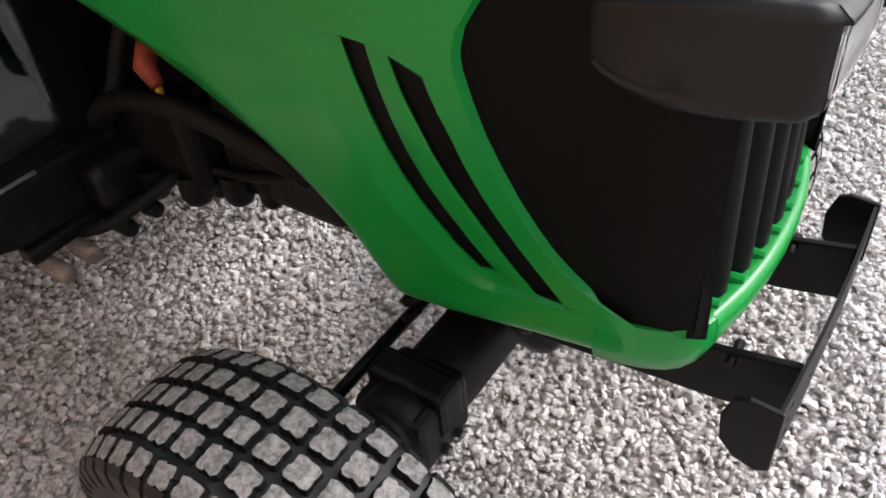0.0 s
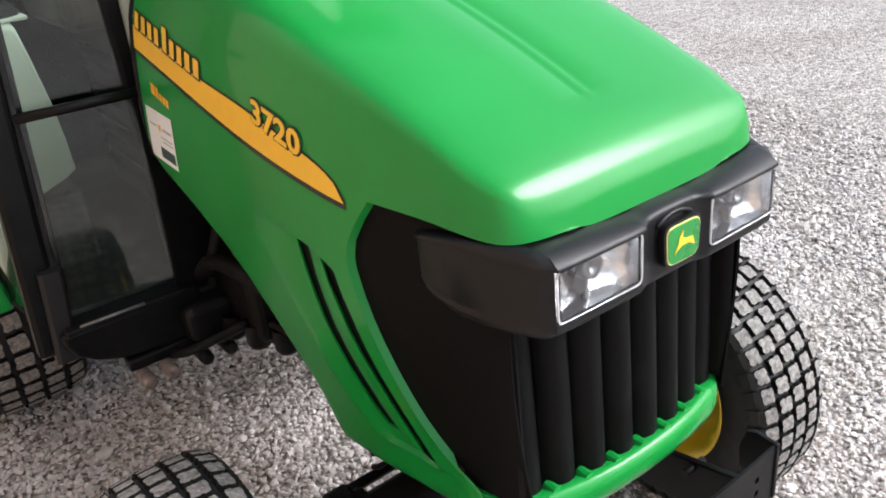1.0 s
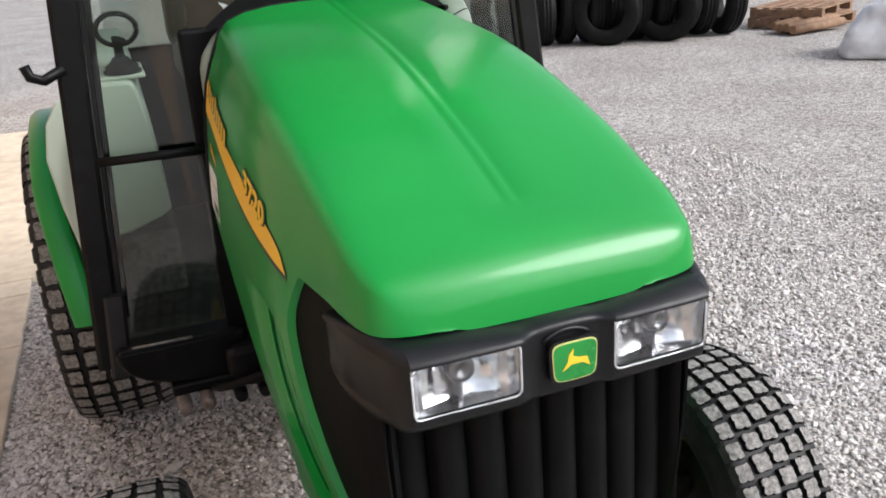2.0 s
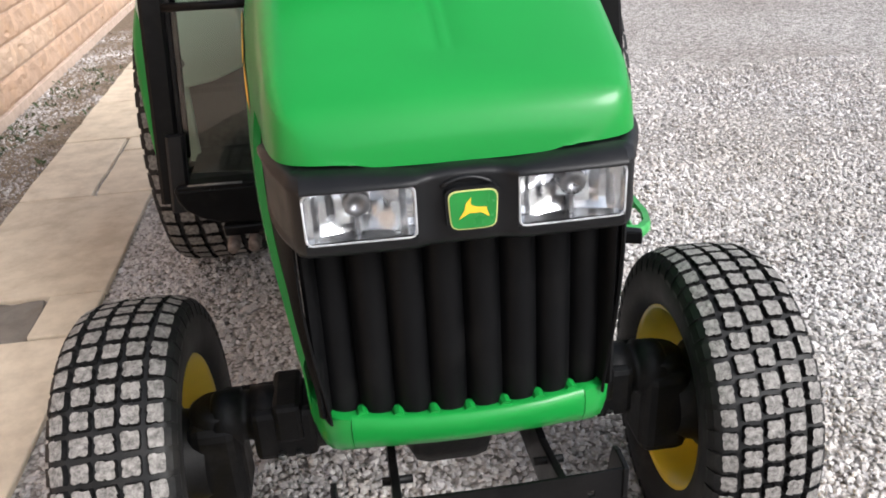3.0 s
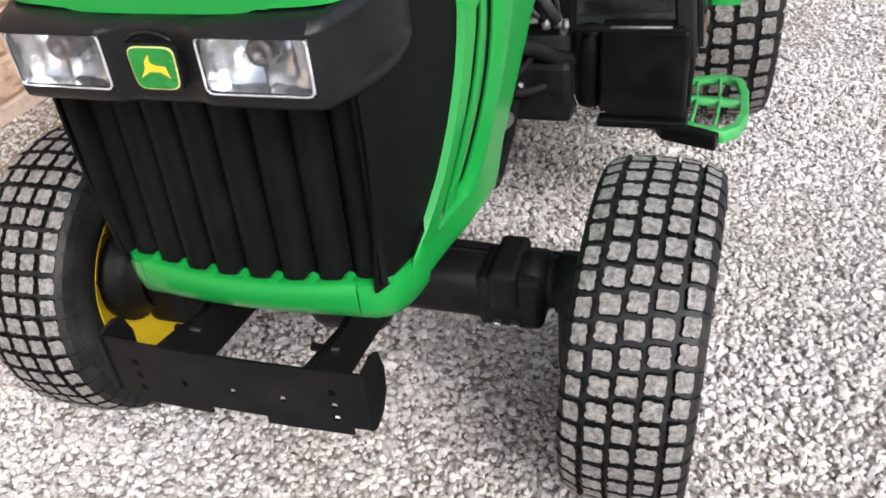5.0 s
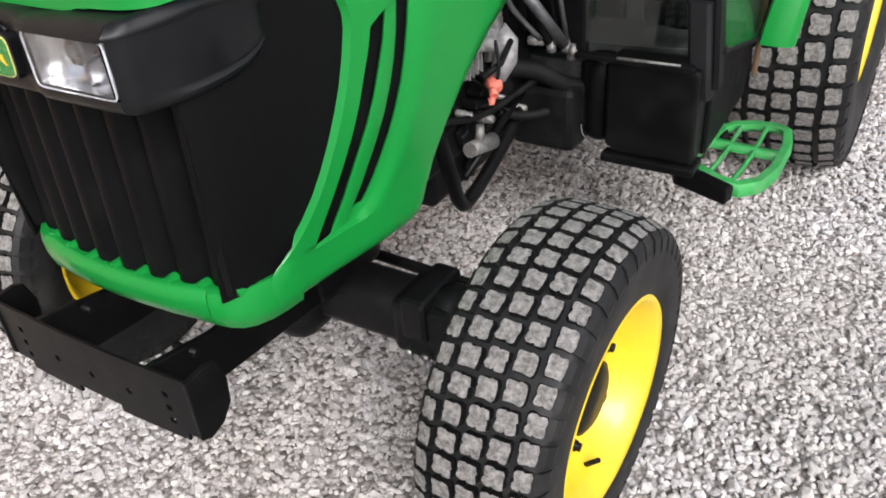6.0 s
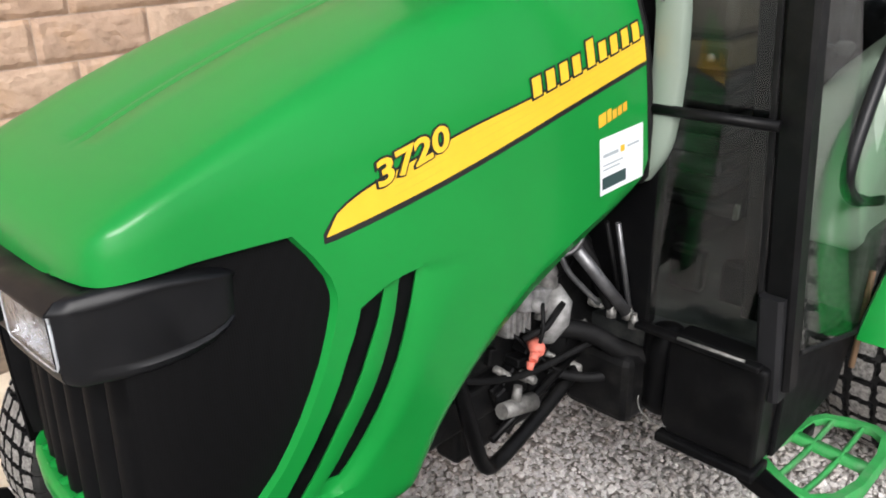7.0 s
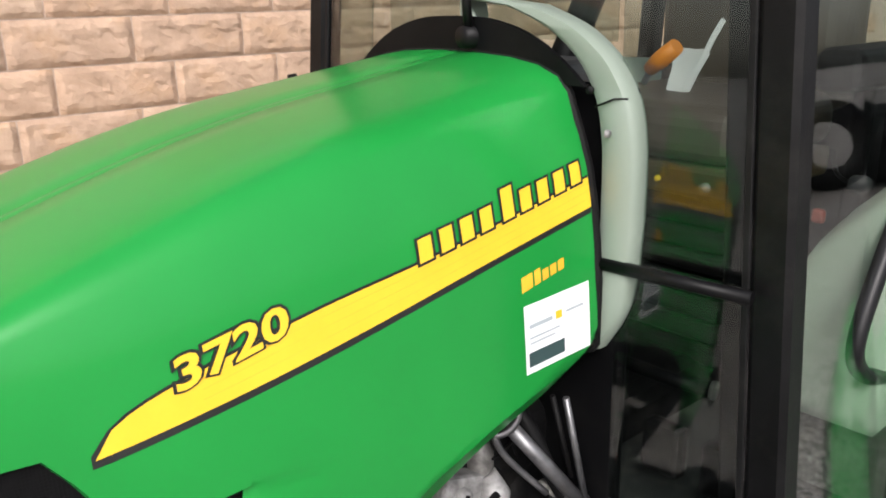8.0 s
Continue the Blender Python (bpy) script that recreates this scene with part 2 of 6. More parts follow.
# ---- mesh helpers ----
def link(name, mesh, material, parent=None, label="", smooth=False):
    ob = new(name, mesh)
    for mt in material if isinstance(material, (list, tuple)) else [material]:
        mesh.materials.append(mt)
    if smooth:
        mesh.polygons.foreach_set("use_smooth", [True] * len(mesh.polygons))
    ob.parent = parent
    return tagged(ob, label)


def part(name, bm, material, parent, label="", smooth=False):
    mesh = bpy.data.meshes.new(name)
    bm.to_mesh(mesh)
    bm.free()
    return link(name, mesh, material, parent, label, smooth)


def thing(name, label, category, place=(0, 0, 0), group="", kind=""):
    ob = new(name)
    ob.location = place
    ob.empty_display_size = 0.1
    bpy.context.view_layer.update()
    return tagged(ob, label, category, group, kind)


def box(x0, x1, y0, y1, z0, z1, bevel=0.004, bm=None, turn=None, seg=2):
    """A box with rounded edges; turn: a matrix put on it."""
    bm = bm or bmesh.new()
    made = bmesh.ops.create_cube(bm, size=1.0)["verts"]
    c, s = Vector(((x0 + x1) / 2, (y0 + y1) / 2, (z0 + z1) / 2)), (x1 - x0, y1 - y0, z1 - z0)
    for v in made:
        v.co = Vector((v.co.x * s[0], v.co.y * s[1], v.co.z * s[2])) + c
    if bevel:
        edges = list({e for v in made for e in v.link_edges})
        out = bmesh.ops.bevel(bm, geom=edges, offset=min(bevel, min(abs(a) for a in s) * 0.45), segments=seg, profile=0.5, affect="EDGES")
        made = list({v for f in out["faces"] for v in f.verts} | {v for v in made if v.is_valid})
    if turn is not None:
        bmesh.ops.transform(bm, matrix=turn, verts=made)
    return bm


def tube(points, radius, sides=10, bm=None, cap=True, smooth_steps=0):
    """A round bar along a line of points; radius may be a list."""
    bm = bm or bmesh.new()
    p = [Vector(q) for q in points]
    if smooth_steps:
        q = []
        for i in range(len(p) - 1):
            a, b_, c, d = p[max(i - 1, 0)], p[i], p[i + 1], p[min(i + 2, len(p) - 1)]
            for k in range(smooth_steps):
                t = k / smooth_steps
                q.append(0.5 * (2 * b_ + (c - a) * t + (2 * a - 5 * b_ + 4 * c - d) * t * t + (3 * b_ - a - 3 * c + d) * t ** 3))
        p = q + [p[-1]]
    rings, side = [], None
    for i, c in enumerate(p):
        ahead = (p[min(i + 1, len(p) - 1)] - p[max(i - 1, 0)]).normalized()
        side = (side - side.dot(ahead) * ahead).normalized() if side else ahead.orthogonal().normalized()
        up = ahead.cross(side)
        r = radius[min(i, len(radius) - 1)] if isinstance(radius, (list, tuple)) else radius
        rings.append([bm.verts.new(c + r * (math.cos(a) * side + math.sin(a) * up)) for a in (2 * math.pi * k / sides for k in range(sides))])
    for a, b_ in zip(rings, rings[1:]):
        for k in range(sides):
            bm.faces.new((a[k], a[(k + 1) % sides], b_[(k + 1) % sides], b_[k])).smooth = True
    if cap:
        bm.faces.new(rings[0][::-1])
        bm.faces.new(rings[-1])
    return bm


def lathe(profile, steps=48, centre=(0, 0, 0), axis="x", bm=None):
    """A turned body: profile of (along the axis, radius)."""
    bm = bm or bmesh.new()
    c = Vector(centre)
    rings = []
    for k in range(steps):
        a = 2 * math.pi * k / steps
        ca, sa = math.cos(a), math.sin(a)
        ring = []
        for u, r in profile:
            q = {"x": (u, r * ca, r * sa), "y": (r * sa, u, r * ca), "z": (r * ca, r * sa, u)}[axis]
            ring.append(bm.verts.new(c + Vector(q)))
        rings.append(ring)
    for k in range(steps):
        a, b_ = rings[k], rings[(k + 1) % steps]
        for i in range(len(profile) - 1):
            bm.faces.new((a[i], b_[i], b_[i + 1], a[i + 1])).smooth = True
    return bm


def sheet(rows, bm=None, flip=False, skip=()):
    """A surface through rows of points; skip: cells (row, column) left open."""
    bm = bm or bmesh.new()
    vs = [[bm.verts.new(q) for q in row] for row in rows]
    for i in range(len(vs) - 1):
        for j in range(len(vs[0]) - 1):
            if (i, j) in skip:
                continue
            f = (vs[i][j], vs[i + 1][j], vs[i + 1][j + 1], vs[i][j + 1])
            bm.faces.new(f[::-1] if flip else f).smooth = True
    return bm


def prism(outline, x0, x1, axis="x", bm=None):
    """A plate of any outline (a list of pairs) between two planes of an axis."""
    bm = bm or bmesh.new()
    put = {"x": lambda u, a, c: (u, a, c), "y": lambda u, a, c: (a, u, c), "z": lambda u, a, c: (a, c, u)}[axis]
    lo = [bm.verts.new(put(x0, *q)) for q in outline]
    hi = [bm.verts.new(put(x1, *q)) for q in outline]
    bm.faces.new(lo[::-1])
    bm.faces.new(hi)
    n = len(outline)
    for i in range(n):
        bm.faces.new((lo[i], lo[(i + 1) % n], hi[(i + 1) % n], hi[i]))
    bmesh.ops.recalc_face_normals(bm, faces=bm.faces)
    return bm


def thicken(ob, t, offset=-1.0):
    s = ob.modifiers.new("thickness", "SOLIDIFY")
    s.thickness, s.offset = t, offset
    e = ob.modifiers.new("crisp_rim", "EDGE_SPLIT")
    e.split_angle = radians(50)
    return ob


def rounded(ob, w, seg=2):
    b = ob.modifiers.new("edges", "BEVEL")
    b.width, b.segments, b.limit_method, b.angle_limit = w, seg, "ANGLE", radians(35)
    return ob


def curve(xs, ys):
    """A smooth line through the given values."""
    xs, ys = np.array(xs, float), np.array(ys, float)
    m = np.gradient(ys, xs)
    for i in range(len(xs) - 1):
        d = (ys[i + 1] - ys[i]) / (xs[i + 1] - xs[i])
        lim = 3 * abs(d)
        m[i], m[i + 1] = np.clip(m[i], -lim, lim), np.clip(m[i + 1], -lim, lim)

    def at(x):
        x = min(max(x, xs[0]), xs[-1])
        i = min(int(np.searchsorted(xs, x, side="right")) - 1, len(xs) - 2)
        h = xs[i + 1] - xs[i]
        t = (x - xs[i]) / h
        return float((2 * t ** 3 - 3 * t * t + 1) * ys[i] + (t ** 3 - 2 * t * t + t) * h * m[i] + (3 * t * t - 2 * t ** 3) * ys[i + 1] + (t ** 3 - t * t) * h * m[i + 1])

    return at


def ease(a, b, v):
    t = min(1.0, max(0.0, (v - a) / (b - a)))
    return t * t * (3 - 2 * t)


# ---- ground, pavement and wall ----
def ground():
    xs = [-600, -60, -12, -6, -3, -1.2, 0, 1.2, 2.5, 4, 6, 9, 14, 60, 600]
    ys = [-600, -60, -12, -4, -1.5, 0, 1, 2, 3, 4, 6, 9, 14, 60, 600]
    bm = sheet([[(x, y, -0.010) for y in ys] for x in xs])
    bmesh.ops.recalc_face_normals(bm, faces=bm.faces)
    ob = part("ground", bm, BED, None, "pale grey crushed limestone gravel yard")
    return tagged(ob, category="ground", kind="structure")


ground()

ICO = [(0, 0, 1), (0.894, 0, 0.447), (0.276, 0.851, 0.447), (-0.724, 0.526, 0.447), (-0.724, -0.526, 0.447), (0.276, -0.851, 0.447),
       (0.724, 0.526, -0.447), (-0.276, 0.851, -0.447), (-0.894, 0, -0.447), (-0.276, -0.851, -0.447), (0.724, -0.526, -0.447), (0, 0, -1)]
ICO_F = [(0, 1, 2), (0, 2, 3), (0, 3, 4), (0, 4, 5), (0, 5, 1), (1, 6, 2), (2, 7, 3), (3, 8, 4), (4, 9, 5), (5, 10, 1),
         (6, 7, 2), (7, 8, 3), (8, 9, 4), (9, 10, 5), (10, 6, 1), (11, 7, 6), (11, 8, 7), (11, 9, 8), (11, 10, 9), (11, 6, 10)]


def scatter(name, areas, size, label, material, seed=7):
    """Loose stone chips lying on areas of (x0, x1, y0, y1, chips to the square metre)."""
    rng = np.random.default_rng(seed)
    spots = []
    for x0, x1, y0, y1, dense in areas:
        k = int((x1 - x0) * (y1 - y0) * dense)
        spots.append(np.c_[rng.uniform(x0, x1, k), rng.uniform(y0, y1, k)])
    xy = np.concatenate(spots)
    k = len(xy)
    shape = np.array(ICO)[None] * rng.uniform(0.62, 1.28, (k, 12, 1))
    grow = size * np.exp(rng.normal(0, 0.30, (k, 1, 1))) * 0.5
    shape = shape * np.stack([rng.uniform(0.8, 1.35, k), rng.uniform(0.7, 1.1, k), rng.uniform(0.45, 0.85, k)], -1)[:, None] * grow
    q = rng.normal(0, 1, (k, 4)) * np.array([1.0, 0.35, 0.35, 1.0])
    q /= np.linalg.norm(q, axis=1, keepdims=True)
    w, x, y, z = q.T
    rot = np.stack([np.stack([1 - 2 * (y * y + z * z), 2 * (x * y - w * z), 2 * (x * z + w * y)], -1),
                    np.stack([2 * (x * y + w * z), 1 - 2 * (x * x + z * z), 2 * (y * z - w * x)], -1),
                    np.stack([2 * (x * z - w * y), 2 * (y * z + w * x), 1 - 2 * (x * x + y * y)], -1)], -2)
    shape = np.einsum("kij,knj->kni", rot, shape)
    shape[:, :, 0] += xy[:, None, 0]
    shape[:, :, 1] += xy[:, None, 1]
    shape[:, :, 2] += rng.uniform(-0.012, -0.002, (k, 1)) + 0.004 * np.sin(xy[:, :1] * 5.1) * np.cos(xy[:, 1:] * 4.3)
    tri = (np.array(ICO_F)[None] + 12 * np.arange(k)[:, None, None]).reshape(-1)
    mesh = bpy.data.meshes.new(name)
    mesh.vertices.add(k * 12)
    mesh.vertices.foreach_set("co", shape.reshape(-1).astype(np.float32))
    mesh.loops.add(len(tri))
    mesh.loops.foreach_set("vertex_index", tri.astype(np.int32))
    mesh.polygons.add(len(tri) // 3)
    mesh.polygons.foreach_set("loop_start", np.arange(0, len(tri), 3, dtype=np.int32))
    mesh.update(calc_edges=True)
    mesh.polygons.foreach_set("use_smooth", np.zeros(len(tri) // 3, dtype=bool))
    ob = link(name, mesh, material, None, label)
    return tagged(ob, category="gravel", kind="stuff")


scatter("gravel", [(-1.08, 2.3, -0.35, 2.6, 6500), (2.3, 3.4, 0.0, 4.2, 2400), (-1.08, 2.3, 2.6, 4.4, 2400)], 0.0155,
        "loose pale grey limestone chips covering the yard", STONES)
scatter("dirty_gravel", [(-2.17, -1.72, 0.6, 3.2, 3800), (-2.17, -1.72, 3.2, 7.0, 2600)], 0.0150, "brown-stained limestone chips between wall and slabs", DIRTY_STONES, 11)
soil = part("soil_strip", sheet([[(x, y, -0.007 + 0.004 * noise.noise(Vector((x * 9, y * 6, 0)))) for y in [-3 + 0.1 * k for k in range(120)]] for x in (-2.17, -2.06, -1.95, -1.84, -1.72)], flip=True), SOIL, None, "brown soil and fine gravel along the wall foot")
tagged(soil, category="ground", kind="structure")

WALL_X, COURSE, FOOT = -2.20, 0.1755, 0.062


def block_mesh(seed, length):
    """A rock-faced block: a flat drawn margin, a lightly pitched face and a few deeper chips."""
    rng = random.Random(seed)
    nx, nz = 20, 9
    h = COURSE - 0.008
    chips = [(rng.uniform(0.1, 0.9) * length, rng.uniform(0.15, 0.85) * h, rng.uniform(0.012, 0.035), rng.uniform(-0.6, 0.6)) for _ in range(6)]
    rows = []
    for i in range(nz + 1):
        row = []
        for j in range(nx + 1):
            u, v = j / nx * length, i / nz * h
            edge = min(u, length - u, v, h - v)
            q = Vector((u * 9 + seed * 7.3, v * 14, seed * 1.7))
            out = 0.0 if edge < 0.001 else 0.006 + min(1.0, edge / 0.03) * (0.007 + 0.006 * noise.noise(q) + 0.005 * noise.noise(q * 2.7))
            for cu, cv, r, lean in chips:
                d = math.hypot((u - cu) + lean * (v - cv), (v - cv) * 2.2) / r
                if edge > 0.012 and d < 1:
                    out -= 0.007 * (1 - d) ** 0.5
            jig = 0.006 if 0 < j < nx and 0 < i < nz else 0
            row.append((out, u - length / 2 + rng.uniform(-jig, jig), v - h / 2 + rng.uniform(-jig, jig) * 0.8))
        rows.append(row)
    bm = sheet(rows, flip=True)
    for f in bm.faces:
        f.smooth = False
    edge = [e for e in bm.edges if e.is_boundary]
    out = bmesh.ops.extrude_edge_only(bm, edges=edge)
    for v in out["geom"]:
        if isinstance(v, bmesh.types.BMVert):
            v.co.x = -0.03
    bmesh.ops.recalc_face_normals(bm, faces=bm.faces)
    mesh = bpy.data.meshes.new("stone_block")
    bm.to_mesh(mesh)
    bm.free()
    mesh.materials.append(BLOCK)
    return mesh


def wall():
    bm = box(WALL_X - 0.30, WALL_X - 0.004, -4.0, 11.0, -0.1, 4.6, 0)
    w = part("wall_west", bm, MORTAR, None, "tall wall of pale rock-faced concrete blocks in courses")
    tagged(w, category="wall", kind="structure")
    plinth = part("plinth", box(WALL_X - 0.05, WALL_X + 0.022, -4.0, 11.0, -0.05, FOOT - 0.004, 0.006), MORTAR, w, "smooth mortar footing below the blocks")
    return w


west = wall()


def slab(name, x0, x1, y0, y1, parent, z=0.012):
    rng = random.Random(int(y0 * 100))
    bm = box(x0 + 0.006, x1 - 0.006 - 0.02 * rng.random(), y0 + 0.006, y1 - 0.006, -0.05, z + rng.uniform(-0.002, 0.003), 0.006)
    bmesh.ops.subdivide_edges(bm, edges=[e for e in bm.edges if e.calc_length() > 0.3], cuts=6, use_grid_fill=True)
    for v in bm.verts:
        k = noise.noise(v.co * 5.0)
        v.co.x += 0.010 * noise.noise(v.co * 9.0 + Vector((5, 0, 0)))
        if v.co.z > 0:
            v.co.z += 0.003 * k
    return part(name, bm, SLAB, parent)


path = thing("pavement", "row of worn buff stone paving slabs along the wall", "pavement", kind="structure")
for y0, y1 in ((-0.9, 0.0), (0.0, 0.62), (0.62, 1.56), (1.86, 2.86), (3.72, 4.5), (4.5, 5.4), (5.4, 6.3), (6.3, 7.2), (7.2, 8.2)):
    slab("paving_slab", -1.72, -1.08, y0, y1, path)
for x0, x1, y0, y1 in ((-1.30, -1.08, 1.56, 1.86), (-1.72, -1.62, 1.56, 1.86), (-1.72, -1.36, 2.86, 3.72), (-1.36, -1.08, 2.86, 3.50), (-1.36, -1.08, 3.50, 3.72)):
    slab("paving_slab", x0, x1, y0, y1, path)
bm = box(-1.62, -1.30, 1.565, 1.855, -0.05, 0.004, 0.008)
bmesh.ops.subdivide_edges(bm, edges=[e for e in bm.edges if e.calc_length() > 0.1], cuts=9, use_grid_fill=True)
for v in bm.verts:
    v.co.x += 0.022 * noise.noise(v.co * 17.0)
    v.co.y += 0.010 * noise.noise(v.co * 21.0 + Vector((3, 0, 0)))
    v.co.z += 0.012 * noise.noise(v.co * 13.0)
part("broken_stone", bm, OLD_STONE, path, "dark broken stone sunk between the slabs")
weeds, rng = bmesh.new(), random.Random(31)
for k in range(260):
    x, y = rng.uniform(-2.15, -1.75), rng.uniform(0.3, 5.5)
    if noise.noise(Vector((x * 4, y * 2.2, 0))) < 0.0:
        continue
    for q in range(3):
        a, h, w = rng.uniform(0, 6.28), rng.uniform(0.012, 0.04), rng.uniform(0.003, 0.007)
        dx, dy = math.cos(a), math.sin(a)
        p = Vector((x + rng.uniform(-0.02, 0.02), y + rng.uniform(-0.02, 0.02), 0.0))
        weeds.faces.new([weeds.verts.new(p + Vector(c)) for c in ((-dy * w, dx * w, 0), (dy * w, -dx * w, 0), (dx * h * 0.6 + dy * w, dy * h * 0.6 - dx * w, h * 0.8), (dx * h, dy * h, h * 0.7))])
tagged(part("weeds", weeds, WEED, None, "small green weeds in the gravel along the wall"), category="weeds", kind="stuff")


# ---- the tractor ----
tractor = thing("tractor", "green and yellow compact tractor with glazed cab, parked on gravel", "tractor")

Z_TOP = curve([0.034, 0.037, 0.045, 0.060, 0.09, 0.146, 0.25, 0.37, 0.61, 0.915, 1.09], [1.087, 1.113, 1.136, 1.157, 1.180, 1.205, 1.248, 1.291, 1.360, 1.413, 1.441])
Z_CREASE = curve([0.034, 0.05, 0.10, 0.20, 0.275, 0.449, 0.667, 0.846, 1.09], [1.094, 1.137, 1.168, 1.208, 1.234, 1.284, 1.332, 1.352, 1.352])
X_CREASE = curve([0.034, 0.036, 0.040, 0.047, 0.058, 0.075, 0.10, 0.20, 0.275, 0.449, 0.70, 1.09], [0.135, 0.160, 0.184, 0.206, 0.223, 0.236, 0.244, 0.255, 0.260, 0.267, 0.270, 0.268])
X_SIDE = curve([0.034, 0.036, 0.040, 0.047, 0.058, 0.075, 0.10, 0.20, 0.285, 0.36, 0.48, 0.70, 1.09], [0.150, 0.176, 0.201, 0.223, 0.239, 0.250, 0.258, 0.273, 0.286, 0.300, 0.314, 0.324, 0.322])
BELT = 1.105


def hood_section(y):
    """Half of the bonnet's outline at y, from its middle down to the belt line."""
    zt, zc, xc, xs = Z_TOP(y), Z_CREASE(y), X_CREASE(y), X_SIDE(y)
    belt = 1.0962 + 0.0088 * min(1.0, max(0.0, (y - 0.034) / 0.12))
    fall = zt - zc
    ribs = [(0, zt + 0.0), (0.006, zt), (0.011, zt - 0.0022), (0.016, zt)] if 0.15 < y else [(0, zt), (0.006, zt), (0.011, zt), (0.016, zt)]
    return ribs + [(0.25 * xc, zt - 0.01 * fall), (0.5 * xc, zt - 0.05 * fall), (0.72 * xc, zt - 0.15 * fall), (0.87 * xc, zt - 0.32 * fall),
                   (0.95 * xc, zt - 0.58 * fall), (xc, zc), (xc + 0.22 * (xs - xc), zc - 0.10 * (zc - belt)), (xc + 0.52 * (xs - xc), zc - 0.28 * (zc - belt)),
                   (xc + 0.73 * (xs - xc), zc - 0.5 * (zc - belt)), (xc + 0.89 * (xs - xc), zc - 0.76 * (zc - belt)), (xs, belt)]


def side_x(y, z):
    """How far out the bonnet's side stands at a height."""
    if z >= BELT:
        s = hood_section(y)[9:][::-1]
        return float(np.interp(z, [q[1] for q in s], [q[0] for q in s]))
    k = max(0.0, 1.0 - z) / 0.4
    tuck = 0.030 * max(0.0, (0.612 - z) / 0.037) ** 2
    return X_SIDE(y) - 0.014 * k * k - tuck + 0.012 * math.sin(min(1.0, (BELT - z) / 0.42) * math.pi)


HOOD_Y = [0.034, 0.0345, 0.036, 0.038, 0.040, 0.0435, 0.047, 0.052, 0.058, 0.066, 0.075, 0.09, 0.11, 0.135, 0.15, 0.16] + [0.19 + 0.03 * i for i in range(31)]
rows = []
for y in HOOD_Y:
    s = hood_section(y)
    rows.append([(-x, y, z) for x, z in s[::-1]] + [(x, y, z) for x, z in s[1:]])
hood = part("bonnet", sheet(rows), GREEN, tractor, "glossy green one-piece bonnet with centre crease")
thicken(hood, 0.0015, 1.0)

Y_FRONT = curve([0.575, 0.61, 0.650, 0.664, 0.69, 0.732, 0.795, 0.854, 0.954, 1.006, 1.056, 1.09, 1.105], [0.150, 0.140, 0.135, 0.138, 0.18, 0.222, 0.262, 0.290, 0.327, 0.338, 0.322, 0.295, 0.285])
Y_REAR = curve([0.575, 0.585, 0.61, 0.65, 0.72, 0.776, 0.811, 0.862, 0.91, 0.945, 0.985, 1.0, 1.105], [0.450, 0.482, 0.503, 0.528, 0.570, 0.618, 0.660, 0.745, 0.855, 0.975, 1.080, 1.090, 1.09])


# the two slanted louvres lie in one sunk panel: its front edge, the slots' edges and its outer slope
LOUVRE_FRONT = curve([0.60, 0.668, 0.698, 0.776, 0.842, 0.899, 0.971, 1.0, 1.105], [0.191, 0.228, 0.246, 0.291, 0.324, 0.347, 0.369, 0.376, 0.389])
SLOT_1 = curve([0.60, 0.668, 0.699, 0.777, 0.852, 0.910, 0.969, 1.0, 1.105], [0.226, 0.270, 0.291, 0.331, 0.371, 0.395, 0.417, 0.425, 0.436])
SLOT_2A = curve([0.60, 0.668, 0.690, 0.767, 0.835, 0.917, 0.996, 1.105], [0.248, 0.298, 0.316, 0.362, 0.399, 0.431, 0.451, 0.462])
SLOT_2B = curve([0.60, 0.668, 0.696, 0.765, 0.835, 0.922, 0.997, 1.105], [0.266, 0.318, 0.344, 0.392, 0.429, 0.461, 0.483, 0.492])
LOUVRE_REAR = curve([0.60, 0.668, 0.694, 0.725, 0.759, 0.829, 0.919, 0.992, 1.105], [0.285, 0.343, 0.375, 0.400, 0.422, 0.456, 0.484, 0.500, 0.508])
Y_FOLD = curve([0.575, 0.60, 0.65, 0.72, 0.776, 0.811, 0.85, 0.887, 0.926, 0.952, 0.985, 1.0, 1.03, 1.105], [0.425, 0.465, 0.496, 0.535, 0.577, 0.610, 0.655, 0.710, 0.800, 0.885, 1.02, 1.06, 1.078, 1.082])


def louvre_top(y):
    return float(np.interp(y, [0.375, 0.39, 0.416, 0.461, 0.51], [0.972, 0.985, 0.994, 1.003, 1.006]))


